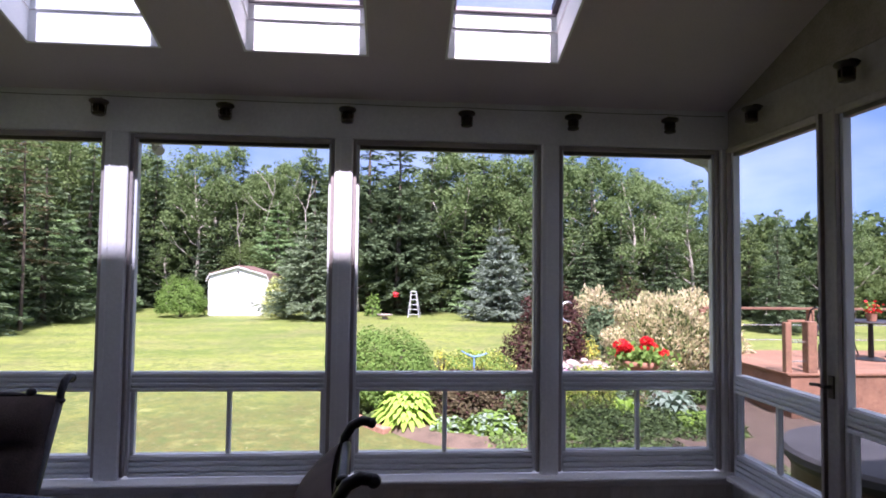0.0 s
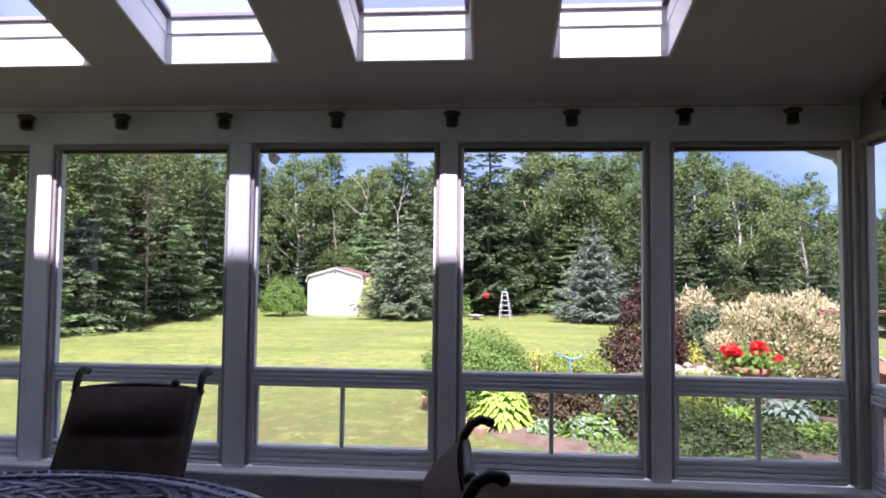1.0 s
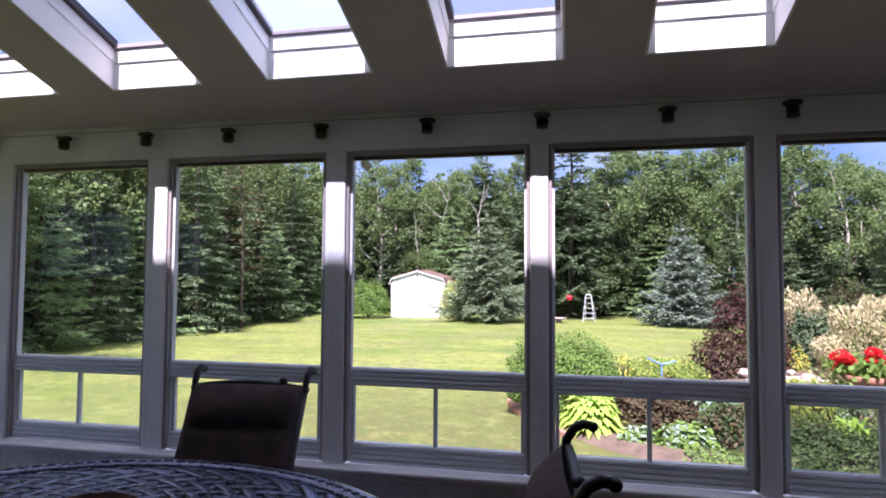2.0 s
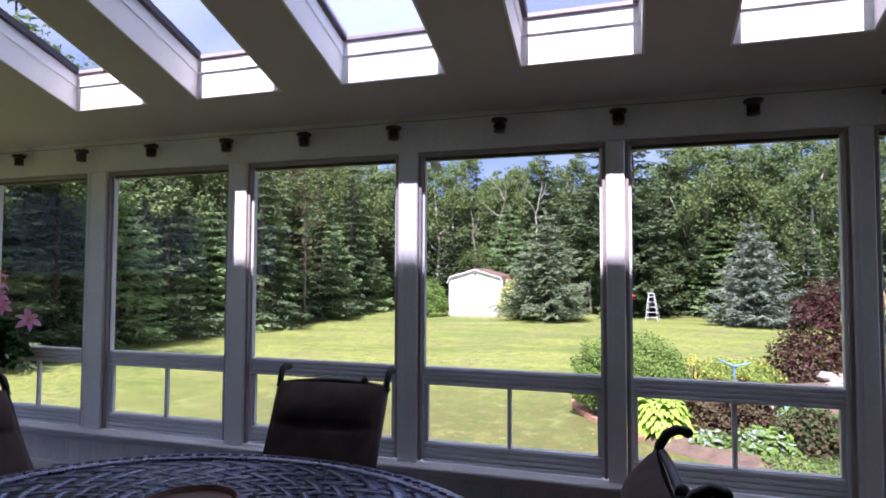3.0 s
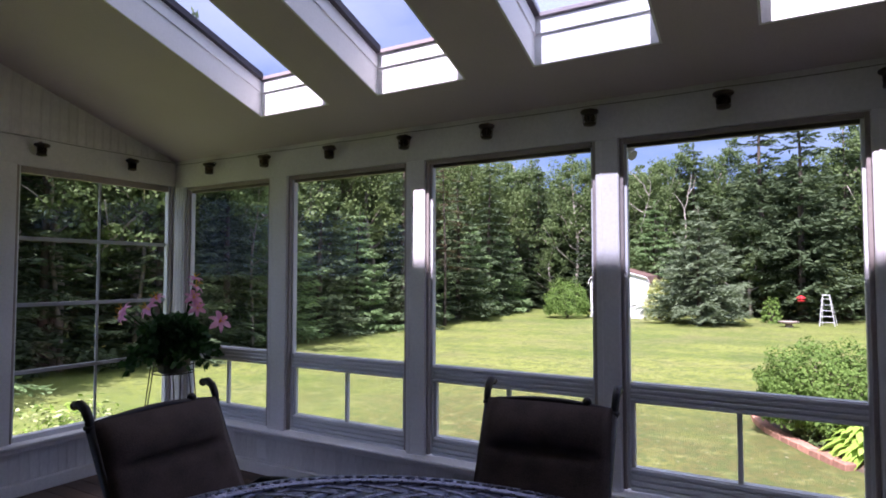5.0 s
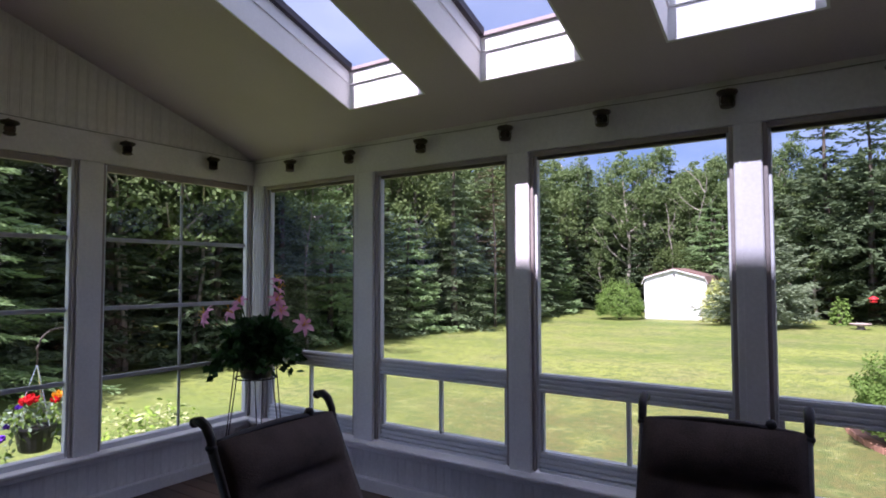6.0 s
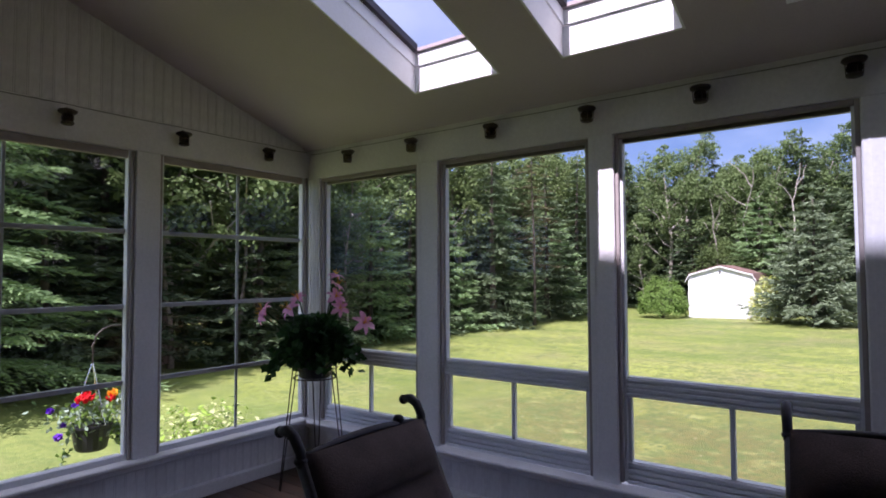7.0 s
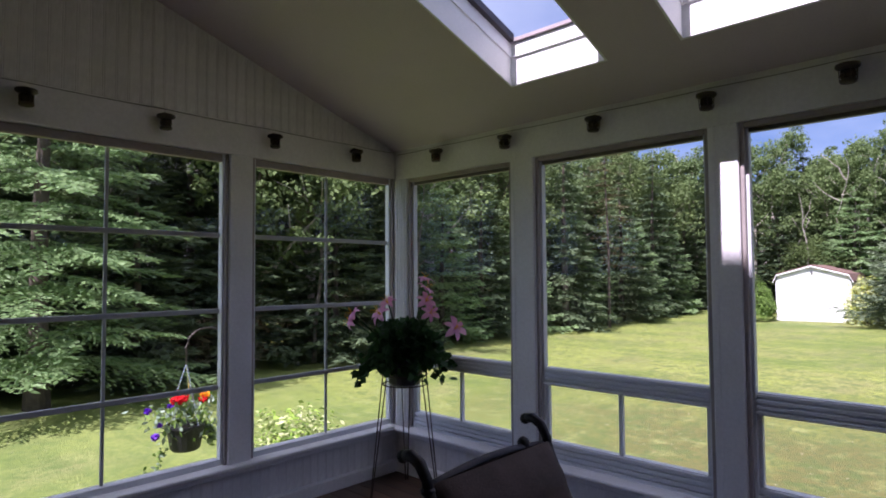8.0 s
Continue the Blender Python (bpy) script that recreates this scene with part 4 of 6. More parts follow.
def shrub(name, label, category, x, y, rx, ry, h, n, leaf, mats, seed, slots=None, upright=0.3, z0=None, narrow=0.5, group="", lift=0.13, low=0.18, inner=None):
    """A bush: stems from the ground and a shell of many leaves with an uneven outline."""
    rng = np.random.default_rng(seed)
    base = ground_z(x, y) if z0 is None else z0
    t = thing(name, label, category, (x, y, base), group)
    bm = bmesh.new()
    for k in range(9):
        a = k * 2.399
        r = rng.uniform(0.35, 0.75)
        tube(bm, [(0.03 * math.cos(a), 0.03 * math.sin(a), -0.05), (rx * r * 0.5 * math.cos(a), ry * r * 0.5 * math.sin(a), h * 0.4), (rx * r * math.cos(a), ry * r * math.sin(a), h * 0.75)], [0.02, 0.014, 0.005], 5)
    part("stems", bm, BARK, t)
    d = unit(rng.normal(size=(n, 3)))
    d[:, 2] = np.abs(d[:, 2]) * 1.1 - low
    d = unit(d)
    lump = 1 + 0.10 * np.sin(d[:, 0] * 7 + seed) * np.cos(d[:, 1] * 6 + seed) + 0.07 * np.sin(d[:, 2] * 11 + d[:, 0] * 9)
    rad = (rng.uniform(0.45, 1.02, n) ** 0.45) * lump
    p = d * rad[:, None] * np.array([rx, ry, h * (0.99 - lift)])
    p[:, 2] = np.maximum(p[:, 2] + h * lift, 0.02)
    way = d + rng.normal(size=(n, 3)) * 0.6
    way[:, 2] += upright
    le = leaf * rng.uniform(0.6, 1.35, n)
    kinds = np.zeros(n, int) if slots is None else rng.choice(len(mats), n, p=slots)
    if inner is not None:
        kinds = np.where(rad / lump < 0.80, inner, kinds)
    if narrow < 0.4:
        quads = leaves(rng, p, way, le, le * narrow)
    else:
        face = unit(d * 0.7 + np.array([0, 0, 0.45]) + rng.normal(size=(n, 3)) * 0.45)
        along = unit(np.cross(face, rng.normal(size=(n, 3))))
        side = np.cross(face, along) * (le * narrow * 0.5)[:, None]
        half = along * (le * 0.5)[:, None]
        mid = p + face * (le * 0.1)[:, None]
        quads = np.stack([p - half, mid + side, p + half, mid - side], axis=1)
    ob = new("foliage", quad_mesh("foliage", quads, mats, kinds))
    ob.parent = t
    return t


def leaf_blade(bm, base, az, length, width, rise, drop, seg=4, cup=0.12):
    """One broad arching leaf with a folded midrib."""
    out, side = Vector((math.cos(az), math.sin(az), 0)), Vector((-math.sin(az), math.cos(az), 0))
    rows_v = []
    for i in range(seg + 1):
        s = i / seg
        c = Vector(base) + out * length * s * (1 - 0.15 * s) + Vector((0, 0, rise * s - drop * s * s))
        w = width * 0.5 * (math.sin(math.pi * min(1, (s * 0.86 + 0.1))) ** 0.8)
        if i == seg:
            w = 0.003
        rows_v.append([bm.verts.new(c - side * w + Vector((0, 0, cup * w))), bm.verts.new(c), bm.verts.new(c + side * w + Vector((0, 0, cup * w)))])
    for a, b in zip(rows_v, rows_v[1:]):
        bm.faces.new((a[0], a[1], b[1], b[0]))
        bm.faces.new((a[1], a[2], b[2], b[1]))


def hosta(label, x, y, r, h, count, mat, seed, width=0.17):
    rg = random.Random(seed)
    t = thing("hosta", label, "plant", (x, y, ground_z(x, y) + 0.03))
    bm = bmesh.new()
    for k in range(count):
        f = (k + 0.5) / count
        ln = r * (0.45 + 0.6 * f) * rg.uniform(0.85, 1.1)
        az = k * 2.39996
        b = (0.1 * math.cos(az), 0.1 * math.sin(az), h * (0.55 * (1 - f) + 0.05))
        leaf_blade(bm, b, az, ln, width * rg.uniform(0.8, 1.2), h * (0.95 - 0.45 * f), h * (0.75 - 0.1 * f) * rg.uniform(0.8, 1.2), 5)
    part("foliage", bm, mat, t, smooth=True)
    bm = bmesh.new()
    lathe(bm, [(0.08, -0.05), (0.1, 0.05), (0.05, h * 0.35)], 8)
    part("crown", bm, LEAF_DARK, t)
    return t


# single trees on the lawn
spruce_lawn = conifer(21, 5.6, 2.65, [SPRUCE_PALE], "green spruce standing on the lawn beside the shed", whorls=12, per=13, feather=0.26, gap=0.1, base=0.09, droop=0.12, slim=0.22, flat=1.4)
plant_at(spruce_lawn, -2.75, 30.8, 20)
blue_spruce = conifer(22, 5.15, 2.3, [BLUESPRUCE], "silvery blue spruce on the lawn", name="blue_spruce", whorls=12, per=14, feather=0.26, gap=0.12, base=0.05, droop=0.08, power=0.92, slim=0.22, flat=1.4)
plant_at(blue_spruce, 6.85, 31.6, 70)
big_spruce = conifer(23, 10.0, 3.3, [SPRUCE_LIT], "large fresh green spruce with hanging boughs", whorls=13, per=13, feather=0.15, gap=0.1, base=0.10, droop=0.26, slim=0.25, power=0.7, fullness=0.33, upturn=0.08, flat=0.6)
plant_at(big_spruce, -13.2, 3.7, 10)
# two tall spruces added to shade the row beyond; the first stays unseen
plant_at(con_a, -16.0, -0.2, 220, 1.35)
plant_at(con_b, -15.8, 5.4, 60, 1.3)
plant_at(con_a, -17.5, -3.6, 130, 1.2)
plant_at(con_b, -15.9, 7.6, 10, 0.95)
plant_at(lea_c, -15.5, 9.0, 40, 1.05)
plant_at(lea_a, -14.6, 11.2, 190, 1.0, "leaning pale-stemmed birch among dark spruces")
slim_birch = broadleaf(15, 9.0, [LEAF], "slender pale-stemmed birch with bare lower trunk", GREYBARK, limbs=8, clump=0.6, count=120, first=0.4, spread=0.25, name="birch_tree", r0=0.07)
for x, y, turn, size in ((-13.7, 13.9, 20, 0.78), (-14.0, 10.2, 250, 0.95), (-14.6, 8.7, 80, 1.0)):
    plant_at(slim_birch, x, y, turn, size)
plant_at(con_c, 1.5, 36.6, 60, 1.02)
plant_at(con_c, -0.3, 38.0, 200, 1.08)
plant_at(con_c, 3.6, 38.6, 120, 0.9)
for i, (x, y, s, p) in enumerate(((17, 31, 0.78, lea_c), (19.5, 27.5, 0.6, con_a), (21.5, 26, 0.6, lea_c), (23, 22, 0.5, con_b), (14.2, 32.5, 0.9, lea_a), (12.4, 33.5, 0.85, con_b), (13.4, 35.5, 0.98, lea_c), (16.0, 33.5, 0.86, lea_c), (24.5, 19, 0.5, con_a), (26, 15, 0.5, con_a), (10.6, 35, 0.95, lea_c), (26, 22, 0.6, lea_d), (28, 11, 0.6, lea_b), (18.5, 26, 0.5, con_b), (21, 18.5, 0.4, con_d), (15.2, 30, 0.62, con_a), (16.6, 28.5, 0.55, con_b), (11.2, 31.0, 0.6, con_a), (13.2, 31.0, 0.66, con_b), (9.4, 33.0, 0.65, con_a))):
    plant_at(p, x, y, i * 67, s)

brown_pine = conifer(31, 9.6, 1.7, [LEAF_BROWN], "thin half-bare brown pine among green trees", name="pine_tree", whorls=18, per=8, feather=0.22, sparse=0.45, base=0.3, droop=0.3, slim=0.22, gap=0.3, stem=0.0045)
plant_at(brown_pine, -12.9, 24.6, 0)


def bare_tree(label, x, y, lines):
    """A leafless trunk with bent limbs; each line is its foot's radius and points out from the base."""
    t = thing("dead_tree", label, "tree", (x, y, ground_z(x, y)))
    bm = bmesh.new()
    for k, (r, pts) in enumerate(lines):
        way = [Vector(p) for p in pts]
        fine = []
        for a, b in zip(way, way[1:]):
            side = Vector((b.z - a.z, 0, a.x - b.x)) * 0.05 * (-1) ** k
            fine += [a, a.lerp(b, 0.35) + side, a.lerp(b, 0.7) + side * 0.7]
        fine.append(way[-1])
        tube(bm, fine, [r * (1 - 0.8 * q / (len(fine) - 1)) for q in range(len(fine))], 6)
    part("trunk", bm, BIRCH, t)


bare_tree("pale bent dead tree with forked bare limbs", -6.4, 37.3, ((0.05, ((0, 0, -0.2), (-0.05, 0, 2.6), (-0.26, 0, 5.1), (0.1, -0.1, 6.3), (0.3, -0.2, 6.9))), (0.036, ((0.3, -0.2, 6.9), (0.0, -0.35, 7.6), (-0.45, -0.4, 8.1), (-0.85, -0.45, 8.5))), (0.03, ((0.3, -0.2, 6.9), (0.42, -0.4, 7.5), (0.36, -0.5, 8.0))), (0.03, ((-0.1, -0.05, 5.95), (-0.65, -0.3, 6.35), (-1.15, -0.4, 7.0))), (0.025, ((0.05, -0.1, 6.2), (0.6, -0.3, 6.3), (0.95, -0.4, 6.7)))))
bare_tree("slim pale bare stem rising behind the shed", -7.95, 36.6, ((0.05, ((0, 0, -0.2), (0.08, 0, 2.4), (-0.1, 0, 4.7), (-0.2, -0.1, 6.4))), (0.03, ((-0.1, 0, 4.7), (0.3, -0.2, 5.5), (0.4, -0.2, 6.1)))))
bare_tree("pale forked dead tree among green crowns", -4.4, 37.3, ((0.05, ((0, 0, -0.2), (0.05, 0, 3.0), (0.2, 0, 6.0), (0.45, -0.15, 7.0), (0.62, -0.2, 8.0))), (0.032, ((0.36, -0.1, 6.7), (0.75, -0.3, 7.2), (0.95, -0.4, 7.9))), (0.022, ((0.2, 0, 6.0), (-0.2, -0.3, 6.8), (-0.5, -0.4, 7.0)))))
bare_tree("slim pale bare stem rising behind the shed", -5.75, 37.0, ((0.045, ((0, 0, -0.2), (0.1, 0, 2.6), (0.0, 0, 4.2), (0.15, -0.1, 5.3))),))

# shed
shed = thing("garden_shed", "white sided garden shed with brown shingle roof", "shed", (-6.87, 32.6, ground_z(-6.87, 32.6)))
SW, SD, SE, SP = 1.52, 3.4, 1.86, 2.56
bm = bmesh.new()
prof = [(-SW, 0), (SW, 0), (SW, SE), (1.42, SP - 0.42), (0, SP), (-1.42, SP - 0.42), (-SW, SE)]
v = [[bm.verts.new((x, y, z - (0.1 if z == 0 else 0))) for x, z in prof] for y in (0, SD)]
bm.faces.new(v[0])
bm.faces.new(v[1][::-1])
for i in range(7):
    j = (i + 1) % 7
    bm.faces.new((v[0][j], v[0][i], v[1][i], v[1][j]))
part("wall", bm, SHEDWALL, shed)
bm = bmesh.new()
rp = [(-SW - 0.1, SE - 0.04), (-1.46, SP - 0.40), (0, SP + 0.02), (1.46, SP - 0.40), (SW + 0.1, SE - 0.04)]
for a, b in zip(rp, rp[1:]):
    q = [bm.verts.new((x, y, z + dz)) for dz in (0.0, 0.05) for y in (-0.12, SD + 0.12) for x, z in (a, b)]
    for f in ((0, 2, 3, 1), (4, 5, 7, 6), (0, 1, 5, 4), (2, 6, 7, 3), (0, 4, 6, 2), (1, 3, 7, 5)):
        bm.faces.new([q[i] for i in f])
part("roof", bm, SHEDROOF, shed, "brown shingle roof")
bm = bmesh.new()
for a, b in zip(rp, rp[1:]):
    q = [bm.verts.new((x, y, z + dz)) for dz in (-0.06, -0.002) for y in (-0.135, -0.105) for x, z in (a, b)]
    for f in ((0, 2, 3, 1), (4, 5, 7, 6), (0, 1, 5, 4), (2, 6, 7, 3), (0, 4, 6, 2), (1, 3, 7, 5)):
        bm.faces.new([q[i] for i in f])
part("rake_trim", bm, SHEDWALL, shed)
for x0, x1 in ((-0.72, -0.01), (0.01, 0.72)):
    bm = one_box(x0, x1, -0.03, -0.004, 0.1, 1.85, bevel=0.006)
    box(bm, x0 + 0.06, x1 - 0.06, -0.04, -0.03, 0.2, 0.9, bevel=0.004)
    box(bm, x0 + 0.06, x1 - 0.06, -0.04, -0.03, 1.0, 1.75, bevel=0.004)
    d = part("door", bm, SHEDWALL, shed)
    hx = -0.08 if x0 < -0.1 else 0.08
    part("handle", one_box(hx - 0.015, hx + 0.015, -0.07, -0.041, 0.9, 1.05, bevel=0.004), SILVER, d)
bm = bmesh.new()
lathe(bm, [(0.02, 0), (0.045, 0.03), (0.04, 0.1), (0.015, 0.12)], 10, (0, -0.05, 2.22))
part("lamp", bm, LANTERN_MET, shed)

shrub("round_shrub", "rounded bright green shrub beside the shed", "shrub", -9.4, 31.6, 1.2, 1.1, 2.1, 7000, 0.10, [LEAF_BUSH], 31, lift=0.36, low=0.5)
shrub("golden_shrub", "yellow-leaved shrub between shed and spruce", "shrub", -4.7, 31.9, 0.85, 0.7, 2.1, 3200, 0.13, [LEAF_YELLOW, LEAF_CREAM], 32, slots=[0.35, 0.65])
shrub("young_shrub", "small leafy shrub in the wood's shade", "shrub", 0.15, 33.6, 0.45, 0.45, 1.3, 500, 0.16, [LEAF_BUSH], 33)

# garden bed with brick edge
BED = [(0.55, 12.6), (0.30, 11.5), (0.45, 10.5), (0.85, 9.7), (1.25, 9.05), (1.9, 8.3), (2.9, 7.8), (3.7, 7.0), (4.4, 6.4), (5.6, 6.4), (7.2, 7.2), (9.2, 8.4), (10.5, 12.0), (10.0, 16.5), (7.5, 18.5), (5.2, 17.6), (4.2, 15.8), (3.4, 14.0), (2.2, 13.2)]
bm = bmesh.new()
n = len(BED)
ring = []
for i in range(n):
    p0, p1, p2, p3 = (Vector((*BED[(i + k) % n], 0)) for k in (-1, 0, 1, 2))
    for s in (0, 0.25, 0.5, 0.75):
        ring.append(0.5 * ((2 * p1) + (p2 - p0) * s + (2 * p0 - 5 * p1 + 4 * p2 - p3) * s * s + (3 * p1 - p0 - 3 * p2 + p3) * s ** 3))
cx, cy = 5.2, 12.0
loops = []
for f in (1.0, 0.93, 0.8, 0.55, 0.3, 0.02):
    row = []
    for p in ring:
        x, y = cx + (p.x - cx) * f, cy + (p.y - cy) * f
        # the mound rises behind the front plants
        rise = 0.35 * (1 - f) * min(1.0, max(0.0, (y - 10.2) / 1.6))
        row.append(bm.verts.new((x, y, ground_z(x, y) + (-0.02 if f == 1 else 0.07 + rise))))
    loops.append(row)
for a, b in zip(loops, loops[1:]):
    for i in range(len(ring)):
        bm.faces.new((a[i], a[(i + 1) % len(ring)], b[(i + 1) % len(ring)], b[i]))
bm.faces.new(loops[-1])
solo("garden_bed", bm, MULCH, "mounded garden bed of pinkish-brown bark mulch", "garden bed", kind="structure", smooth=True)


def bed_z(x, y):
    return ground_z(x, y) + 0.12


edging = thing("brick_edging", "curved edging of small red bricks along the bed", "edging", kind="structure")
bm = bmesh.new()
box(bm, -0.095, 0.095, -0.075, 0.075, -0.05, 0.055, bevel=0.008)
brick_mesh = link_mesh("brick", bm, BRICK)
walkpts = [p for p in ring if p.x < 1.5 and p.y < 12.7 and p.y > 8.6]
walkpts.sort(key=lambda p: (-p.y if p.x < 1.4 else -8.0 + p.x))
acc = 0.0
for a, b in zip(walkpts, walkpts[1:]):
    seg = (b - a).length
    if seg > 1.2:
        continue
    while acc < seg:
        c = a.lerp(b, acc / seg)
        ob = new("brick", brick_mesh)
        ob.parent = edging
        ob.matrix_basis = pose(c.x, c.y, ground_z(c.x, c.y) + 0.02, random.uniform(-4, 4), random.uniform(-4, 4), math.degrees(math.atan2(b.y - a.y, b.x - a.x)) + random.uniform(-5, 5))
        acc += 0.205
    acc -= seg

shrub("boxwood_bush", "clipped rounded bright green bush", "shrub", 1.2, 10.35, 0.9, 0.82, 1.34, 22000, 0.047, [LEAF_BUSH], 41, upright=0.5, narrow=0.6, lift=0.42, low=0.55)
shrub("boxwood_bush", "low dark green bush behind brick edging", "shrub", 1.35, 10.1, 0.6, 0.5, 0.66, 3500, 0.07, [LEAF], 42)
hosta("lime green hosta with broad arching leaves", 1.62, 9.45, 0.60, 0.52, 170, LEAF_LIME, 3, 0.10)
shrub("bronze_shrub", "bronze-brown leafy shrub in the bed", "shrub", 2.48, 9.75, 0.66, 0.58, 0.74, 6500, 0.07, [LEAF_BROWN, LEAF_BURG], 43, slots=[0.85, 0.15])
hosta("small bright green hosta at the bed's front", 2.85, 9.0, 0.36, 0.28, 36, LEAF_BUSH, 4, 0.1)
shrub("low_green_plants", "low bright green ground plants", "plant", 2.78, 8.72, 0.42, 0.26, 0.34, 900, 0.12, [LEAF_BUSH, LEAF_GREY], 44, slots=[0.7, 0.3], upright=0.8)
shrub("bronze_shrub", "small bronze-brown shrub at the bed's front", "shrub", 3.3, 8.85, 0.42, 0.34, 0.6, 1900, 0.075, [LEAF_BROWN, LEAF_DARK], 45, slots=[0.6, 0.4])
shrub("low_green_plants", "low leafy ground plants at the bed front", "plant", 2.2, 8.85, 0.26, 0.2, 0.24, 380, 0.10, [LEAF_GREY, LEAF_BUSH], 144, slots=[0.5, 0.5], upright=0.7)
hosta("blue-green hosta with broad leaves", 3.55, 10.9, 0.52, 0.5, 60, LEAF_BLUE, 5, 0.13)
shrub("golden_ground_cover", "low golden-green mound of foliage", "plant", 2.95, 12.0, 0.85, 0.5, 0.78, 8000, 0.05, [LEAF_YELLOW, LEAF_BUSH], 46, slots=[0.35, 0.65], lift=0.3)
shrub("golden_flowers", "upright orange-yellow flowering plant", "plant", 2.25, 11.7, 0.18, 0.18, 0.85, 450, 0.06, [PETAL_YELLOW, LEAF_YELLOW], 47, slots=[0.12, 0.88])
shrub("burgundy_shrub", "deep burgundy-leaved upright shrub", "shrub", 5.05, 14.4, 0.85, 0.8, 2.15, 5200, 0.1, [LEAF_BURG], 48)
shrub("burgundy_shrub", "low spreading reddish-brown shrub", "shrub", 4.35, 13.6, 0.75, 0.6, 1.15, 2600, 0.09, [LEAF_BROWN, LEAF_BURG], 49, slots=[0.5, 0.5])
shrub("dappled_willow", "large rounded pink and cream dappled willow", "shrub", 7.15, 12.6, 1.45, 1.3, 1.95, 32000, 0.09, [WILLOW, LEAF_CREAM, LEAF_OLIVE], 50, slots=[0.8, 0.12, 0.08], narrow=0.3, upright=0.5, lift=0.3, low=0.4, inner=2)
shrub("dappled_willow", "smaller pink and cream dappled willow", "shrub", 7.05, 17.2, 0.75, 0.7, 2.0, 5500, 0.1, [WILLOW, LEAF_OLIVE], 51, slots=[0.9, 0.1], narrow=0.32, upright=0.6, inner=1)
shrub("barberry_shrub", "rounded rusty red and green barberry", "shrub", 8.0, 17.0, 0.75, 0.7, 2.3, 3600, 0.09, [LEAF_BURG, LEAF_OLIVE], 52, slots=[0.45, 0.55])
shrub("juniper_shrub", "dark green layered juniper", "shrub", 6.75, 15.6, 0.85, 0.7, 1.5, 3500, 0.12, [SPRUCE], 53, upright=-0.1)
shrub("yellow_flowers", "small bright yellow flowering mound", "plant", 5.95, 14.4, 0.34, 0.26, 0.85, 1400, 0.06, [PETAL_YELLOW, LEAF_YELLOW], 54, slots=[0.05, 0.95], z0=-0.8)
shrub("golden_shrub", "low golden yellow shrub in the bed", "shrub", 4.6, 10.05, 0.58, 0.45, 0.80, 5200, 0.045, [LEAF_YELLOW, LEAF_BUSH], 55, slots=[0.75, 0.25])
shrub("dark_shrub", "dark green low shrubs below the window", "shrub", 4.45, 8.9, 0.6, 0.42, 0.36, 4200, 0.05, [LEAF, LEAF_DARK], 56, slots=[0.5, 0.5])
shrub("dark_shrub", "mixed green leafy perennials", "shrub", 5.15, 9.0, 0.5, 0.4, 0.32, 3000, 0.055, [LEAF, LEAF_DARK], 57, slots=[0.6, 0.4])
hosta("grey-green variegated hosta in the bed", 5.63, 9.4, 0.46, 0.5, 70, LEAF_GREY, 6, 0.10)
hosta("small lime-edged hosta among darker plants", 4.85, 9.2, 0.3, 0.42, 44, LEAF_LIME, 8, 0.075)
shrub("ground_cover", "low bright lime-green ground cover", "plant", 5.8, 8.95, 0.55, 0.3, 0.3, 2200, 0.05, [LEAF_LIME, LEAF_BUSH], 155, slots=[0.4, 0.6], upright=0.6)
shrub("grey_perennials", "fine grey-green leafy border plants", "plant", 5.15, 9.85, 0.5, 0.36, 0.62, 4200, 0.04, [LEAF_GREY, LEAF_BUSH, LEAF_OLIVE], 156, slots=[0.35, 0.35, 0.3], upright=0.6)
shrub("olive_perennials", "fine olive-brown leafy border plants", "plant", 4.35, 9.5, 0.5, 0.34, 0.40, 3600, 0.035, [LEAF_OLIVE, LEAF_BROWN, LEAF_BUSH], 157, slots=[0.5, 0.25, 0.25], upright=0.6)
shrub("pink_flowers", "pale pink flowering ground plants among stones", "plant", 4.75, 12.1, 0.5, 0.35, 0.48, 1500, 0.07, [PETAL_PINK, LEAF_GREY], 58, slots=[0.3, 0.7])

for i, (x, y, r, h) in enumerate(((6.3, 11.4, 0.55, 0.6), (6.6, 10.5, 0.5, 0.55), (6.0, 12.1, 0.5, 0.5), (4.9, 11.4, 0.45, 0.5))):
    shrub("leafy_perennials", "clump of dark green leafy border perennials", "plant", x, y, r, r * 0.75, h, 2200, 0.075, [LEAF, LEAF_DARK, LEAF_BUSH], 210 + i, slots=[0.5, 0.3, 0.2], upright=0.6)

rp6 = random.Random(71)
for j in range(-2, 3):
    for i in range(5):
        x, y = 4.05 + i * 0.44 + rp6.uniform(-0.12, 0.12) + 0.1 * j, 8.45 + j * 0.5 + rp6.uniform(-0.12, 0.12)
        if x + 0.6 * (8.4 - y) > 5.6:
            continue
        shrub("leafy_perennials", "clump of dark green leafy border perennials", "plant", x, y, rp6.uniform(0.26, 0.36), rp6.uniform(0.22, 0.3), rp6.uniform(0.13, 0.26), 900, rp6.choice((0.04, 0.05, 0.065)), [LEAF, LEAF_DARK, LEAF_BUSH], rp6.randrange(9999), slots=rp6.choice(([0.6, 0.4, 0.0], [0.3, 0.6, 0.1], [0.45, 0.3, 0.25])), upright=0.6)
rc = random.Random(33)
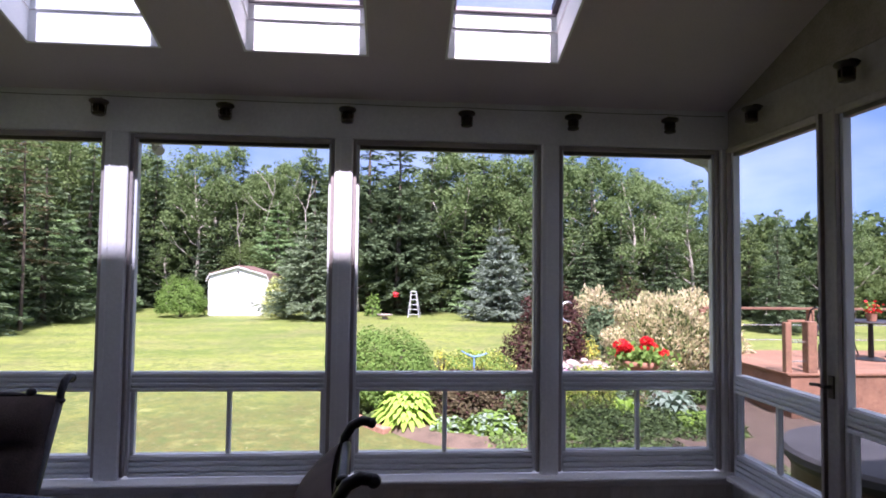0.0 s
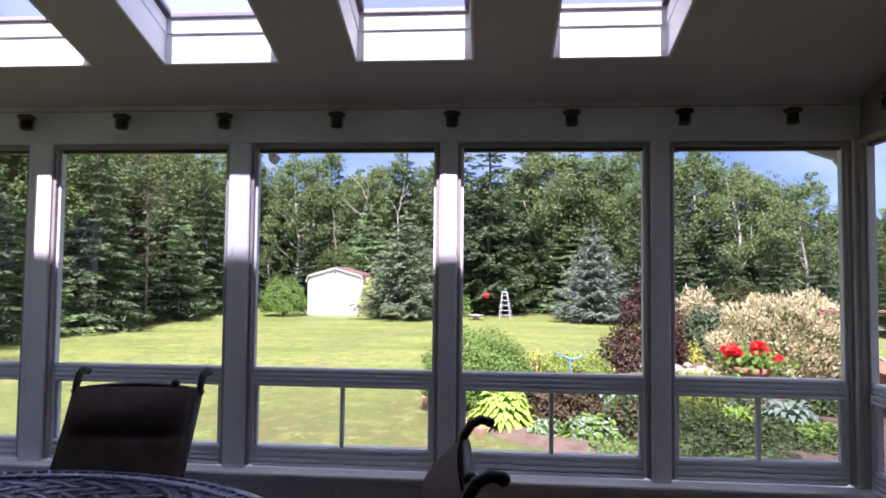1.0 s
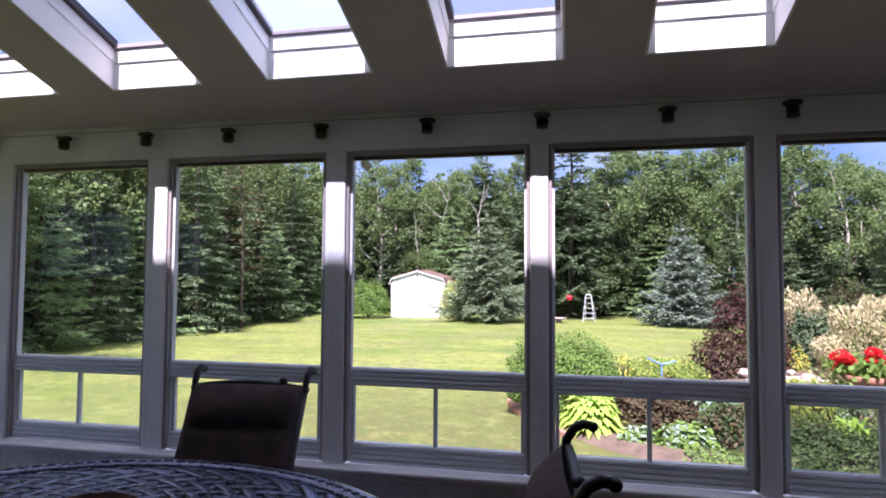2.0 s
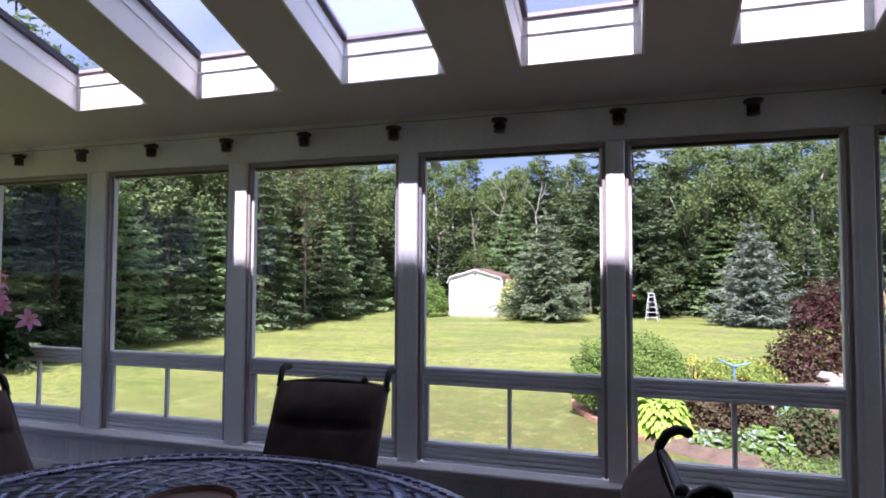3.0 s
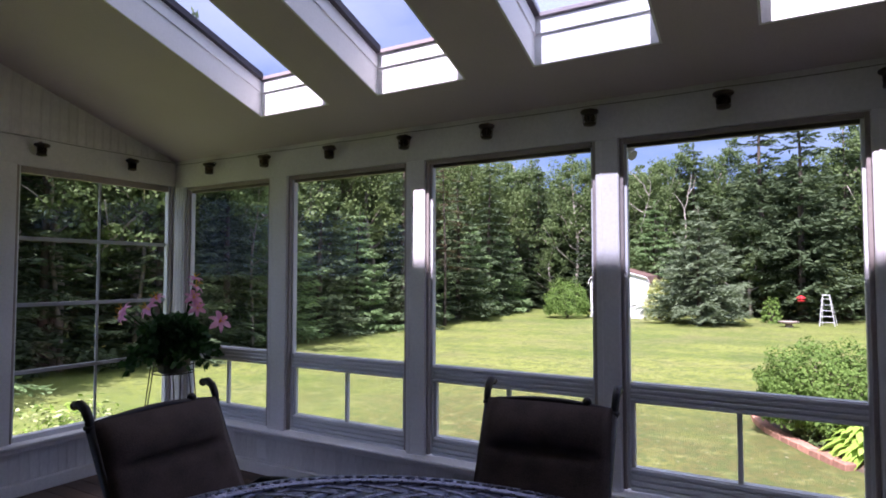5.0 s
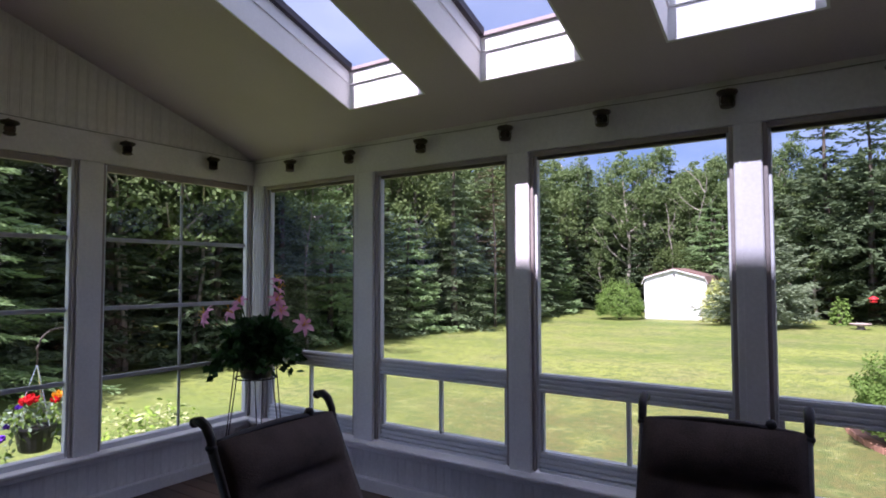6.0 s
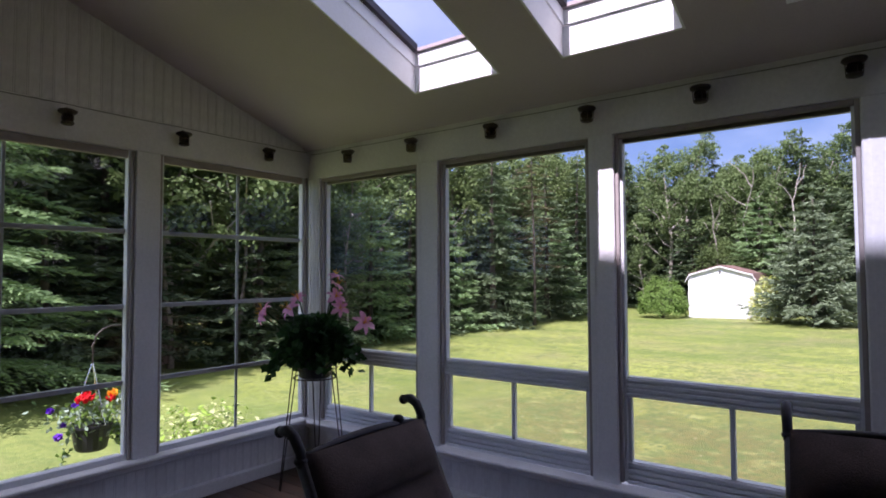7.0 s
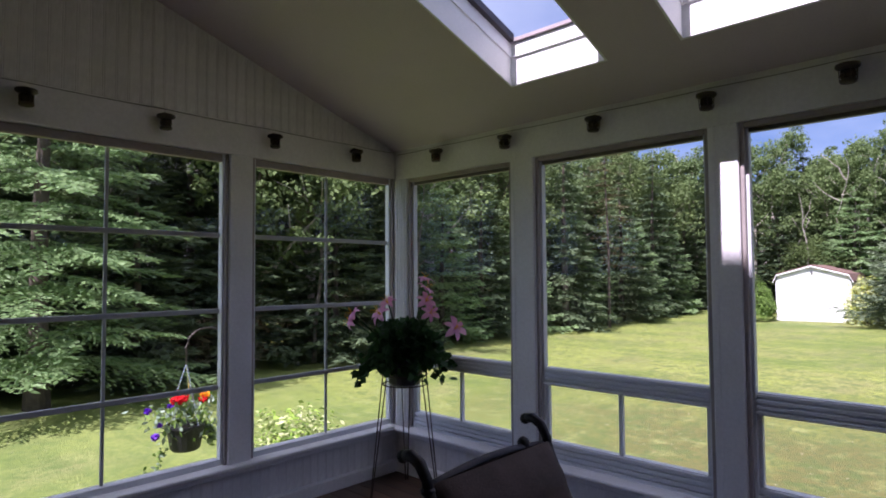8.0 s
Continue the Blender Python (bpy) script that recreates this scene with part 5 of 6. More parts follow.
for x, y in ((2.95, 9.35), (3.35, 9.65), (3.75, 9.75), (3.05, 10.0), (3.8, 9.25), (4.1, 10.1), (2.45, 8.95), (3.0, 8.3), (3.45, 8.2), (3.75, 8.5), (3.5, 7.8)):
    shrub("ground_cover", "low flat mat of olive green ground cover", "plant", x, y, 0.42, 0.34, 0.14, 1100, 0.055, [LEAF, LEAF_BUSH], rc.randrange(999), slots=[0.5, 0.5], upright=0.5)
for x, y in ((3.6, 10.2), (4.3, 10.3), (5.9, 8.6), (4.3, 7.4), (4.9, 10.9), (5.2, 6.7), (4.5, 6.9)):
    bright = rc.random()
    shrub("ground_cover", "low spreading green ground cover over mulch", "plant", x, y, rc.uniform(0.4, 0.6), rc.uniform(0.28, 0.4), rc.uniform(0.2, 0.36), 1000, 0.075, [LEAF, LEAF_BUSH], rc.randrange(999), slots=[1 - 0.6 * bright, 0.6 * bright], upright=0.6)

rg = random.Random(9)
for i in range(34):
    x, y = 4.6 + rg.uniform(-0.1, 1.9), 12.9 + rg.uniform(-0.9, 1.0)
    bm = bmesh.new()
    bmesh.ops.create_icosphere(bm, subdivisions=2, radius=1.0)
    s = rg.uniform(0.08, 0.17)
    off = Vector((rg.uniform(0, 50), rg.uniform(0, 50), 0))
    for vert in bm.verts:
        vert.co *= 1 + 0.35 * noise.noise(vert.co * 1.4 + off)
        vert.co = Vector((vert.co.x * s * 1.25, vert.co.y * s, vert.co.z * s * 0.75))
    solo("rock", bm, ROCK, "pale pinkish garden stone among plants", "rock", (x, y, bed_z(x, y) + 0.15 + 0.15 * rg.random()), "rocks in the bed", turn=rg.uniform(0, 360))

# planter of red geraniums
pl = thing("geranium_planter", "pedestal planter of bright red geraniums", "planter", (5.65, 10.6, bed_z(5.65, 10.6)))
bm = bmesh.new()
lathe(bm, [(0.16, -0.05), (0.15, 0.04), (0.07, 0.1), (0.06, 0.36), (0.1, 0.42), (0.3, 0.56), (0.33, 0.66), (0.3, 0.66), (0.26, 0.6)], 18)
part("urn", bm, TERRACOTTA, pl, smooth=True)
rn = np.random.default_rng(61)
c = rn.normal(size=(500, 3)) * np.array([0.22, 0.16, 0.09]) + np.array([0, 0, 0.75])
ob = new("foliage", quad_mesh("foliage", leaves(rn, c, rn.normal(size=c.shape) + np.array([0, 0, 0.6]), np.full(500, 0.1), np.full(500, 0.085)), [LEAF_BUSH]))
ob.parent = pl
for k, (dx, dz, r) in enumerate(((-0.43, 0.93, 0.13), (-0.30, 0.86, 0.11), (-0.36, 0.76, 0.1), (0.05, 1.0, 0.1), (0.22, 0.88, 0.1), (0.30, 0.74, 0.11), (0.02, 0.9, 0.07), (0.43, 0.78, 0.09))):
    c = unit(rn.normal(size=(130, 3))) * r * np.array([1, 1, 0.7]) + np.array([dx * 0.9, -0.1 + 0.1 * (k % 3), dz])
    ob = new("flower_head", quad_mesh("flower_head", leaves(rn, c, rn.normal(size=c.shape), np.full(130, 0.06), np.full(130, 0.055)), [PETAL_RED]))
    ob.parent = pl

# blue forked garden stake
st = thing("garden_stake", "blue painted metal forked garden stake", "stake", (2.86, 11.4, bed_z(2.86, 11.4)))
bm = bmesh.new()
tube(bm, [(0, 0, -0.1), (0, 0, 0.56)], 0.014)
tube(bm, [(-0.24, 0, 0.70), (-0.11, 0, 0.63), (0, 0, 0.59), (0.11, 0, 0.615), (0.24, 0, 0.655)], [0.008, 0.014, 0.018, 0.014, 0.008])
part("fork", bm, BLUEPAINT, st)
# crescent spinner
cr = thing("crescent_ornament", "silver crescent garden ornament on a stake", "ornament", (4.95, 12.6, bed_z(4.95, 12.6)))
bm = bmesh.new()
tube(bm, [(0.17 * math.cos(a), 0, 1.36 + 0.2 * math.sin(a)) for a in (radians(60 + 13 * i) for i in range(19))], [0.006 + 0.03 * math.sin(math.pi * i / 18) for i in range(19)], 8)
part("crescent", bm, SILVER, cr, smooth=True)
bm = bmesh.new()
tube(bm, [(-0.04, 0, -0.1), (-0.04, 0, 1.2)], 0.007, 6)
part("stake", bm, LANTERN_MET, cr)

# ladder, feeder, low bath on the lawn
la = thing("step_ladder", "bare aluminium step ladder standing open on the grass", "ladder", (2.37, 33.2, ground_z(2.37, 33.2)))
for sx in (-1, 1):
    bm = bmesh.new()
    tube(bm, [(sx * 0.30, -0.25, 0), (sx * 0.13, 0.12, 1.42)], 0.018, 6)
    part("front_rail", bm, ALU, la)
    bm = bmesh.new()
    tube(bm, [(sx * 0.30 + 0.14, 0.55, 0), (sx * 0.13 + 0.02, 0.16, 1.40)], 0.015, 6)
    part("rear_rail", bm, ALU, la)
for k in range(5):
    f = (k + 0.7) / 5.4
    w = 0.30 - 0.17 * f
    part("step", one_box(-w, w, -0.25 + 0.37 * f - 0.03, -0.25 + 0.37 * f + 0.04, 1.42 * f - 0.01, 1.42 * f + 0.012, bevel=0.004), ALU, la)
part("top_cap", one_box(-0.155, 0.155, 0.06, 0.24, 1.40, 1.44, bevel=0.01), ALU, la)
fe = thing("bird_feeder", "small bright red hanging bird feeder", "bird feeder", (1.38, 33.2, 0.25))
fe.scale = (0.75, 0.75, 0.75)
bm = bmesh.new()
lathe(bm, [(0.05, -0.02), (0.21, 0.0), (0.23, 0.05), (0.12, 0.08), (0.1, 0.2), (0.09, 0.22)], 14)
part("tray", bm, REDPAINT, fe)
bm = bmesh.new()
lathe(bm, [(0.27, 0.2), (0.26, 0.22), (0.08, 0.34), (0.01, 0.37)], 14)
part("roof", bm, REDPAINT, fe)
bm = bmesh.new()
tube(bm, [(0, 0, 0.36), (0.01, 0.3, 1.6), (0.0, 0.9, 3.0)], 0.006, 5)
part("wire", bm, LANTERN_MET, fe)
bb = thing("ground_birdbath", "low pale stone bird bath on the grass", "bird bath", (0.85, 31.5, ground_z(0.85, 31.5)))
bm = bmesh.new()
lathe(bm, [(0.2, -0.03), (0.16, 0.05), (0.12, 0.14), (0.4, 0.2), (0.42, 0.25), (0.36, 0.22), (0.1, 0.19)], 18)
part("bowl", bm, ROCK, bb)

# hanging basket on a hook west of the room
hk = thing("shepherd_hook", "tall thin dark metal garden hook", "hook", (-5.42, 3.42, ground_z(-5.42, 3.42)))
bm = bmesh.new()
gz = ground_z(-5.42, 3.42)
arch = [(0, 0, -0.1), (0, 0, 1.5 - gz - 0.85 + 0.25)] + [(0, -0.17 + 0.17 * math.cos(a), 1.75 - gz - 0.85 + 0.13 * math.sin(a)) for a in (radians(18 * i) for i in range(1, 11))] + [(0, -0.36, 1.72 - gz - 0.85), (0, -0.34, 1.66 - gz - 0.85)]
tube(bm, arch, 0.008, 6)
part("rod", bm, LANTERN_MET, hk)
hb = thing("hanging_basket", "black plastic basket of red, orange and purple flowers", "hanging basket", (-5.40, 3.06, 0.02))
bm = bmesh.new()
lathe(bm, [(0.105, 0), (0.12, 0.015), (0.15, 0.19), (0.165, 0.195), (0.165, 0.215), (0.15, 0.215), (0.14, 0.17)], 20)
part("pot", bm, BLACKPOT, hb, smooth=False)
bm = bmesh.new()
lathe(bm, [(0.139, 0.165), (0.08, 0.185), (0.0, 0.19)], 16)
part("soil", bm, SOIL, hb)
for k in range(3):
    bm = bmesh.new()
    a = k * 2.1 + 0.3
    tube(bm, [(0.155 * math.cos(a), 0.155 * math.sin(a), 0.21), (0, 0, 0.72)], 0.0035, 5)
    part("hanger_wire", bm, SILVER, hb)
bm = bmesh.new()
tube(bm, [(0, 0, 0.71), (0, 0, 0.86)], 0.006, 6)
part("hanger_hook", bm, LANTERN_MET, hb)
rn = np.random.default_rng(71)
c = rn.normal(size=(420, 3)) * np.array([0.10, 0.15, 0.06]) + np.array([0, 0, 0.29])
extra = []
for dy, n_l in ((-0.26, 60), (0.26, 90), (0.2, 70)):
    s = rn.uniform(0, 1, n_l)
    extra.append(np.stack([rn.normal(size=n_l) * 0.03 + 0.05, dy * (0.6 + 0.5 * s) + rn.normal(size=n_l) * 0.03, 0.22 - s * (0.38 if dy < 0 else 0.2)], axis=1))
c = np.concatenate([c] + extra)
ob = new("foliage", quad_mesh("foliage", leaves(rn, c, rn.normal(size=c.shape) + np.array([0, 0, 0.4]), rn.uniform(0.04, 0.075, len(c)), rn.uniform(0.02, 0.04, len(c))), [LEAF_GREY, LEAF_BUSH], rn.integers(0, 2, len(c))))
ob.parent = hb
for dy, dz, r, m in ((-0.10, 0.43, 0.042, PETAL_RED), (-0.05, 0.45, 0.042, PETAL_RED), (0.14, 0.45, 0.034, PETAL_YELLOW), (0.12, 0.415, 0.03, PETAL_RED), (-0.33, 0.38, 0.02, PETAL_PURPLE), (-0.15, 0.395, 0.016, PETAL_PURPLE), (-0.235, 0.25, 0.017, PETAL_PURPLE), (-0.27, 0.165, 0.026, PETAL_PURPLE)):
    n_l = int(900 * r + 10)
    q = unit(rn.normal(size=(n_l, 3))) * r * np.array([1, 1, 0.75]) + np.array([0.06, dy, dz])
    ob = new("flower_head", quad_mesh("flower_head", leaves(rn, q, rn.normal(size=q.shape), np.full(n_l, 0.035), np.full(n_l, 0.032)), [m]))
    ob.parent = hb
shrub("variegated_shrub", "cream-edged light green shrub outside the window", "shrub", -4.85, 3.74, 0.42, 0.72, 1.17, 4200, 0.064, [LEAF_CREAM, LEAF_LIME, LEAF_BUSH], 72, slots=[0.55, 0.25, 0.2], upright=1.2, narrow=0.45)

# deck with rails and a dark iron patio set
deck = thing("deck", "red-brown wooden garden deck with post rails", "deck", (0.5, 0, 0), kind="structure")
part("joists", one_box(7.05, 12.9, 9.45, 12.3, GROUND - 0.1, -0.04), DECKWOOD, deck)
bm = bmesh.new()
box(bm, 0, 6.3, 0, 0.138, 0, 0.035, bevel=0.003)
deck_board = link_mesh("deck_board", bm, DECKWOOD)
for i in range(20):
    ob = new("deck_board", deck_board)
    ob.parent = deck
    ob.matrix_basis = pose(6.98, 9.42 + i * 0.145, -0.035)
for x, y, h, s in ((7.4, 9.5, 0.80, 0.075), (7.06, 9.55, 0.78, 0.05), (7.06, 12.15, 0.84, 0.055), (9.35, 12.15, 0.84, 0.055), (11.9, 12.15, 0.84, 0.055)):
    part("rail_post", one_box(x - s, x + s, y - s, y + s, -0.02, h, bevel=0.008), DECKWOOD, deck)
for z in (0.84, 0.52, 0.22):
    s = 0.06 if z > 0.8 else 0.009
    part("rail", one_box(7.06, 12.6, 12.15 - s, 12.15 + s, z, z + (0.045 if z > 0.8 else 0.018), bevel=0.004), DECKWOOD if z > 0.8 else SILVER, deck)
    part("rail", one_box(7.06, 7.34, 9.51, 9.55, z - 0.06, z - (0.02 if z > 0.8 else 0.042), bevel=0.004), DECKWOOD if z > 0.8 else SILVER, deck)


def iron_chair(x, y, turn):
    c = thing("patio_chair", "dark wrought-iron patio chair on the deck", "chair", (x, y, 0.001), "patio set", turn=turn)
    bm = bmesh.new()
    lathe(bm, [(0.18, 0.42), (0.21, 0.43), (0.21, 0.45), (0.1, 0.44)], 14)
    part("seat", bm, CAST, c)
    bm = bmesh.new()
    tube(bm, [(-0.2, 0.16, 0.44), (-0.23, 0.24, 0.7), (-0.12, 0.28, 0.9), (0, 0.29, 0.95), (0.12, 0.28, 0.9), (0.23, 0.24, 0.7), (0.2, 0.16, 0.44)], 0.016, 6)
    for k in (-0.1, 0, 0.1):
        tube(bm, [(k, 0.19, 0.44), (k * 1.1, 0.25, 0.68), (k, 0.285, 0.9)], 0.009, 5)
    part("backrest", bm, CAST, c)
    for sx, sy in ((-1, -1), (1, -1), (-1, 1), (1, 1)):
        bm = bmesh.new()
        tube(bm, [(sx * 0.15, sy * 0.14, 0.43), (sx * 0.19, sy * 0.18, 0.2), (sx * 0.23, sy * 0.22, 0.0)], 0.014, 6)
        part("leg", bm, CAST, c)
    return c


iron_chair(9.3, 10.9, 100)
iron_chair(10.9, 11.0, -90)
iron_chair(10.1, 11.7, 10)
pt = thing("patio_table", "dark wrought-iron round patio table", "table", (10.1, 10.9, 0.001), "patio set")
bm = bmesh.new()
lathe(bm, [(0.02, 0.0), (0.25, 0.01), (0.05, 0.06), (0.04, 0.66), (0.48, 0.68), (0.5, 0.7), (0.48, 0.72), (0.0, 0.72)], 24)
part("pedestal_top", bm, CAST, pt)
cart = thing("folded_cart", "black folded garden cart leaning on the rail post", "cart", (8.35, 9.75, 0.0))
bm = bmesh.new()
tube(bm, [(-0.25, 0, 0.02), (-0.2, 0.02, 0.5), (-0.1, 0.03, 0.68), (0.0, 0.03, 0.55), (0.2, 0, 0.03)], 0.035, 8)
part("handle_frame", bm, CAST, cart)
part("panel", one_box(-0.12, 0.1, -0.02, 0.02, 0.03, 0.42, bevel=0.01), BLACKPOT, cart)
part("strip", one_box(0.14, 0.18, -0.03, -0.005, 0.03, 0.3, bevel=0.005), PETAL_YELLOW, cart, "yellow strip")
ps = thing("flower_pot", "terracotta pot with flowers on the table", "flower pot", (10.0, 10.75, 0.722))
bm = bmesh.new()
lathe(bm, [(0.07, 0), (0.1, 0.14), (0.11, 0.15), (0.09, 0.14)], 14)
part("pot", bm, TERRACOTTA, ps)
c = rn.normal(size=(120, 3)) * 0.07 + np.array([0, 0, 0.22])
ob = new("foliage", quad_mesh("foliage", leaves(rn, c, rn.normal(size=c.shape), np.full(120, 0.06), np.full(120, 0.05)), [PETAL_RED, LEAF_BUSH], rn.integers(0, 2, 120)))
ob.parent = ps

# board landing outside the door, and a round tub beyond it
land = thing("landing", "grey weathered board landing outside the door", "landing", (0, 0, 0), kind="structure")
part("boards", one_box(3.53, 4.25, 1.7, 3.3, GROUND - 0.1, -0.16, bevel=0.01), GREYWOOD, land)
tub = thing("hot_tub", "round hot tub with dark grey cover and wooden sides", "hot tub", (5.55, 5.05, GROUND))
bm = bmesh.new()
lathe(bm, [(0.84, -0.1), (0.86, 0.0), (0.88, 0.86), (0.84, 0.87)], 36)
part("side", bm, FLOORWOOD, tub)
bm = bmesh.new()
lathe(bm, [(0.90, 0.80), (0.955, 0.86), (0.955, 0.91), (0.93, 0.94), (0.4, 0.965), (0.0, 0.968)], 40)
part("cover", bm, TUBCOVER, tub, "dark grey padded cover")
bm = bmesh.new()
part("paving", one_box(6.6, 8.8, 3.0, 8.6, GROUND - 0.1, GROUND + 0.12), BRICK, thing("paving", "reddish-brown brick path beside the landing", "path", kind="structure"))
# gutter end and downspout outside the window head
gt = thing("gutter", "pale grey eaves gutter with downspout elbows", "gutter", kind="structure")
part("trough", one_box(XW - 0.3, XE + 0.3, YN + 0.371, YN + 0.47, EAVE - 0.02, EAVE + 0.07, bevel=0.01), GUTTER, gt)
bm = bmesh.new()
tube(bm, [(-0.08, YN + 0.5, EAVE), (-0.08, YN + 0.5, 2.26), (-0.07, YN + 0.49, 2.215), (-0.05, YN + 0.48, 2.20)], 0.034, 8)
part("outlet_spout", bm, GUTTER, gt)
bm = bmesh.new()
tube(bm, [(3.25, YN + 0.5, 2.33), (3.36, YN + 0.47, 2.26), (3.46, YN + 0.4, 2.20), (3.51, YN + 0.34, 2.08), (3.52, YN + 0.32, 1.6), (3.52, YN + 0.32, -0.8)], 0.036, 8)
part("downspout", bm, GUTTER, gt)

# ---- furniture and things in the room ----
def dining_chair(x, y, turn, label, tall=1.0, wide=1.0):
    """A cast-metal sling chair facing -y, its back's top rail over y = 0.36."""
    c = thing("dining_chair", label, "chair", (x, y, 0.0), "chairs round the table", turn=turn)
    c.scale = (wide, 1, tall)

    def back_y(z):
        return 0.20 + 0.30 * (z - 0.42) / 0.6

    for sx in (-1, 1):
        bm = bmesh.new()
        pts = [(sx * 0.250, back_y(0.30), 0.30), (sx * 0.253, back_y(0.6), 0.6), (sx * 0.262, back_y(0.955), 0.955)]
        tube(bm, pts, 0.0135, 10)
        for vert in bm.verts:
            yc = back_y(vert.co.z)
            vert.co.y = yc + (vert.co.y - yc) * 1.6
        lathe(bm, [(0.016, 0), (0.021, 0.006), (0.021, 0.014), (0.016, 0.02)], 12, (sx * 0.262, back_y(0.955), 0.95))
        part("back_post", bm, CAST, c, smooth=True)
        bm = bmesh.new()
        s0 = back_y(0.945)
        tube(bm, [(sx * 0.263, s0, 0.945), (sx * 0.265, s0 + 0.006, 0.985), (sx * 0.267, s0 + 0.028, 1.022), (sx * 0.268, s0 + 0.058, 1.038), (sx * 0.268, s0 + 0.088, 1.032)], [0.0145, 0.015, 0.016, 0.0165, 0.015], 10)
        bmesh.ops.create_uvsphere(bm, u_segments=10, v_segments=8, radius=0.0175, matrix=Matrix.Translation((sx * 0.268, s0 + 0.088, 1.03)))
        part("scroll_finial", bm, CAST, c, smooth=True)
        bm = bmesh.new()
        tube(bm, [(sx * 0.255, back_y(0.60), 0.60), (sx * 0.29, 0.21, 0.655), (sx * 0.30, 0.1, 0.665), (sx * 0.305, -0.12, 0.655), (sx * 0.30, -0.24, 0.62), (sx * 0.295, -0.25, 0.54), (sx * 0.275, -0.18, 0.44)], [0.015, 0.018, 0.021, 0.021, 0.02, 0.018, 0.016], 10)
        part("armrest", bm, CAST, c, smooth=True)
        bm = bmesh.new()
        tube(bm, [(sx * 0.25, back_y(0.32), 0.36), (sx * 0.25, 0.25, 0.2), (sx * 0.26, 0.3, 0.0)], [0.02, 0.018, 0.016], 8)
        part("leg", bm, CAST, c, smooth=True)
        bm = bmesh.new()
        tube(bm, [(sx * 0.26, -0.2, 0.42), (sx * 0.26, -0.22, 0.2), (sx * 0.265, -0.25, 0.0)], [0.02, 0.018, 0.016], 8)
        part("leg", bm, CAST, c, smooth=True)
    bm = bmesh.new()
    tube(bm, [(0.26 * k / 6, back_y(0.962) + 0.004, 0.962 + 0.022 * math.cos(math.pi * k / 12)) for k in range(-6, 7)], 0.014, 8)
    part("top_rail", bm, CAST, c, smooth=True)
    bm = bmesh.new()
    bmesh.ops.create_uvsphere(bm, u_segments=10, v_segments=8, radius=0.019, matrix=Matrix.Translation((0.155, back_y(0.975), 0.99)))
    part("rail_knob", bm, CAST, c, smooth=True)
    # padded sling back with a head-rest crease
    bm = bmesh.new()
    nu, nv = 14, 44
    faces = []
    for side in (-1, 1):
        rows_v = []
        for j in range(nv + 1):
            z = 0.40 + 0.578 * j / nv
            row = []
            for i in range(nu + 1):
                u = -1 + 2 * i / nu
                half = 0.272 - 0.026 * (z - 0.4)
                puff = max(0.0, 1 - abs(u) ** 6) ** 0.5 * max(0.0, 1 - abs(2 * j / nv - 1) ** 10) ** 0.5
                head = 0.042 * math.exp(-((z - 0.90) / 0.06) ** 2) * (1 - 0.5 * u * u)
                crease = -0.036 * math.exp(-((z - 0.815) / 0.016) ** 2) * math.exp(-(u / 0.75) ** 4)
                low = 0.008 * math.sin(z * 34 + u)
                thick = puff * (0.020 + (head + crease + low * 0.35 if side < 0 else 0.0))
                row.append(bm.verts.new((u * half, back_y(z) - 0.022 + side * thick - (0.012 * (1 - u * u) if side < 0 else -0.0), z + 0.006 * math.cos(u * 1.5) * (j / nv))))
            rows_v.append(row)
        for a, b in zip(rows_v, rows_v[1:]):
            for i in range(nu):
                f = (a[i], a[i + 1], b[i + 1], b[i])
                bm.faces.new(f if side < 0 else f[::-1])
    bmesh.ops.remove_doubles(bm, verts=bm.verts, dist=0.0015)
    part("back_sling", bm, SLING, c, "padded dark brown woven sling", smooth=True)
    bm = bmesh.new()
    box(bm, -0.245, 0.245, -0.24, 0.20, 0.385, 0.445, bevel=0.022)
    part("seat", bm, SLING, c, "padded dark brown woven seat")
    bm = bmesh.new()
    tube(bm, [(-0.258, -0.235, 0.41), (0.258, -0.235, 0.41)], 0.016, 8)
    part("front_rail", bm, CAST, c)
    return c


dining_chair(-0.035, 2.50, 5.0, "dark metal chair with padded brown sling facing the table", 1.0, 0.955)
dining_chair(-0.905, 2.20, 90.4, "dark metal sling chair turned to the table by the plant", 0.982, 1.0)
dining_chair(0.825, 2.245, -87, "dark metal sling chair drawn back from the table", 0.95)

# oval table with a woven cast lattice top
TX, TY, TR, TZ = -0.05, 1.97, 0.84, 0.72
table = thing("dining_table", "oval grey cast-metal table with woven lattice top", "table", (TX, TY, 0))
table.scale = (1.2, 0.9, 1.0)
bm = bmesh.new()
prof = [(TR - 0.085, TZ - 0.010), (TR - 0.078, TZ + 0.003), (TR - 0.02, TZ + 0.004), (TR, TZ - 0.004), (TR + 0.004, TZ - 0.022), (TR - 0.01, TZ - 0.034), (TR - 0.05, TZ - 0.026)]
sides = 96
rings = [[bm.verts.new((r * math.cos(2 * math.pi * k / sides), r * math.sin(2 * math.pi * k / sides), z)) for k in range(sides)] for r, z in prof]
for a, b in zip(rings, rings[1:] + rings[:1]):
    for k in range(sides):
        bm.faces.new((b[k], b[(k + 1) % sides], a[(k + 1) % sides], a[k]))
part("rim", bm, TABLE_MET, table, smooth=True)
bm = bmesh.new()
bmesh.ops.create_icosphere(bm, subdivisions=1, radius=1.0)
for vert in bm.verts:
    vert.co = Vector((vert.co.x * 0.017, vert.co.y * 0.009, vert.co.z * 0.006))
    vert.co.x += vert.co.y * 0.8
bead_mesh = link_mesh("rim_bead", bm, TABLE_MET, True)
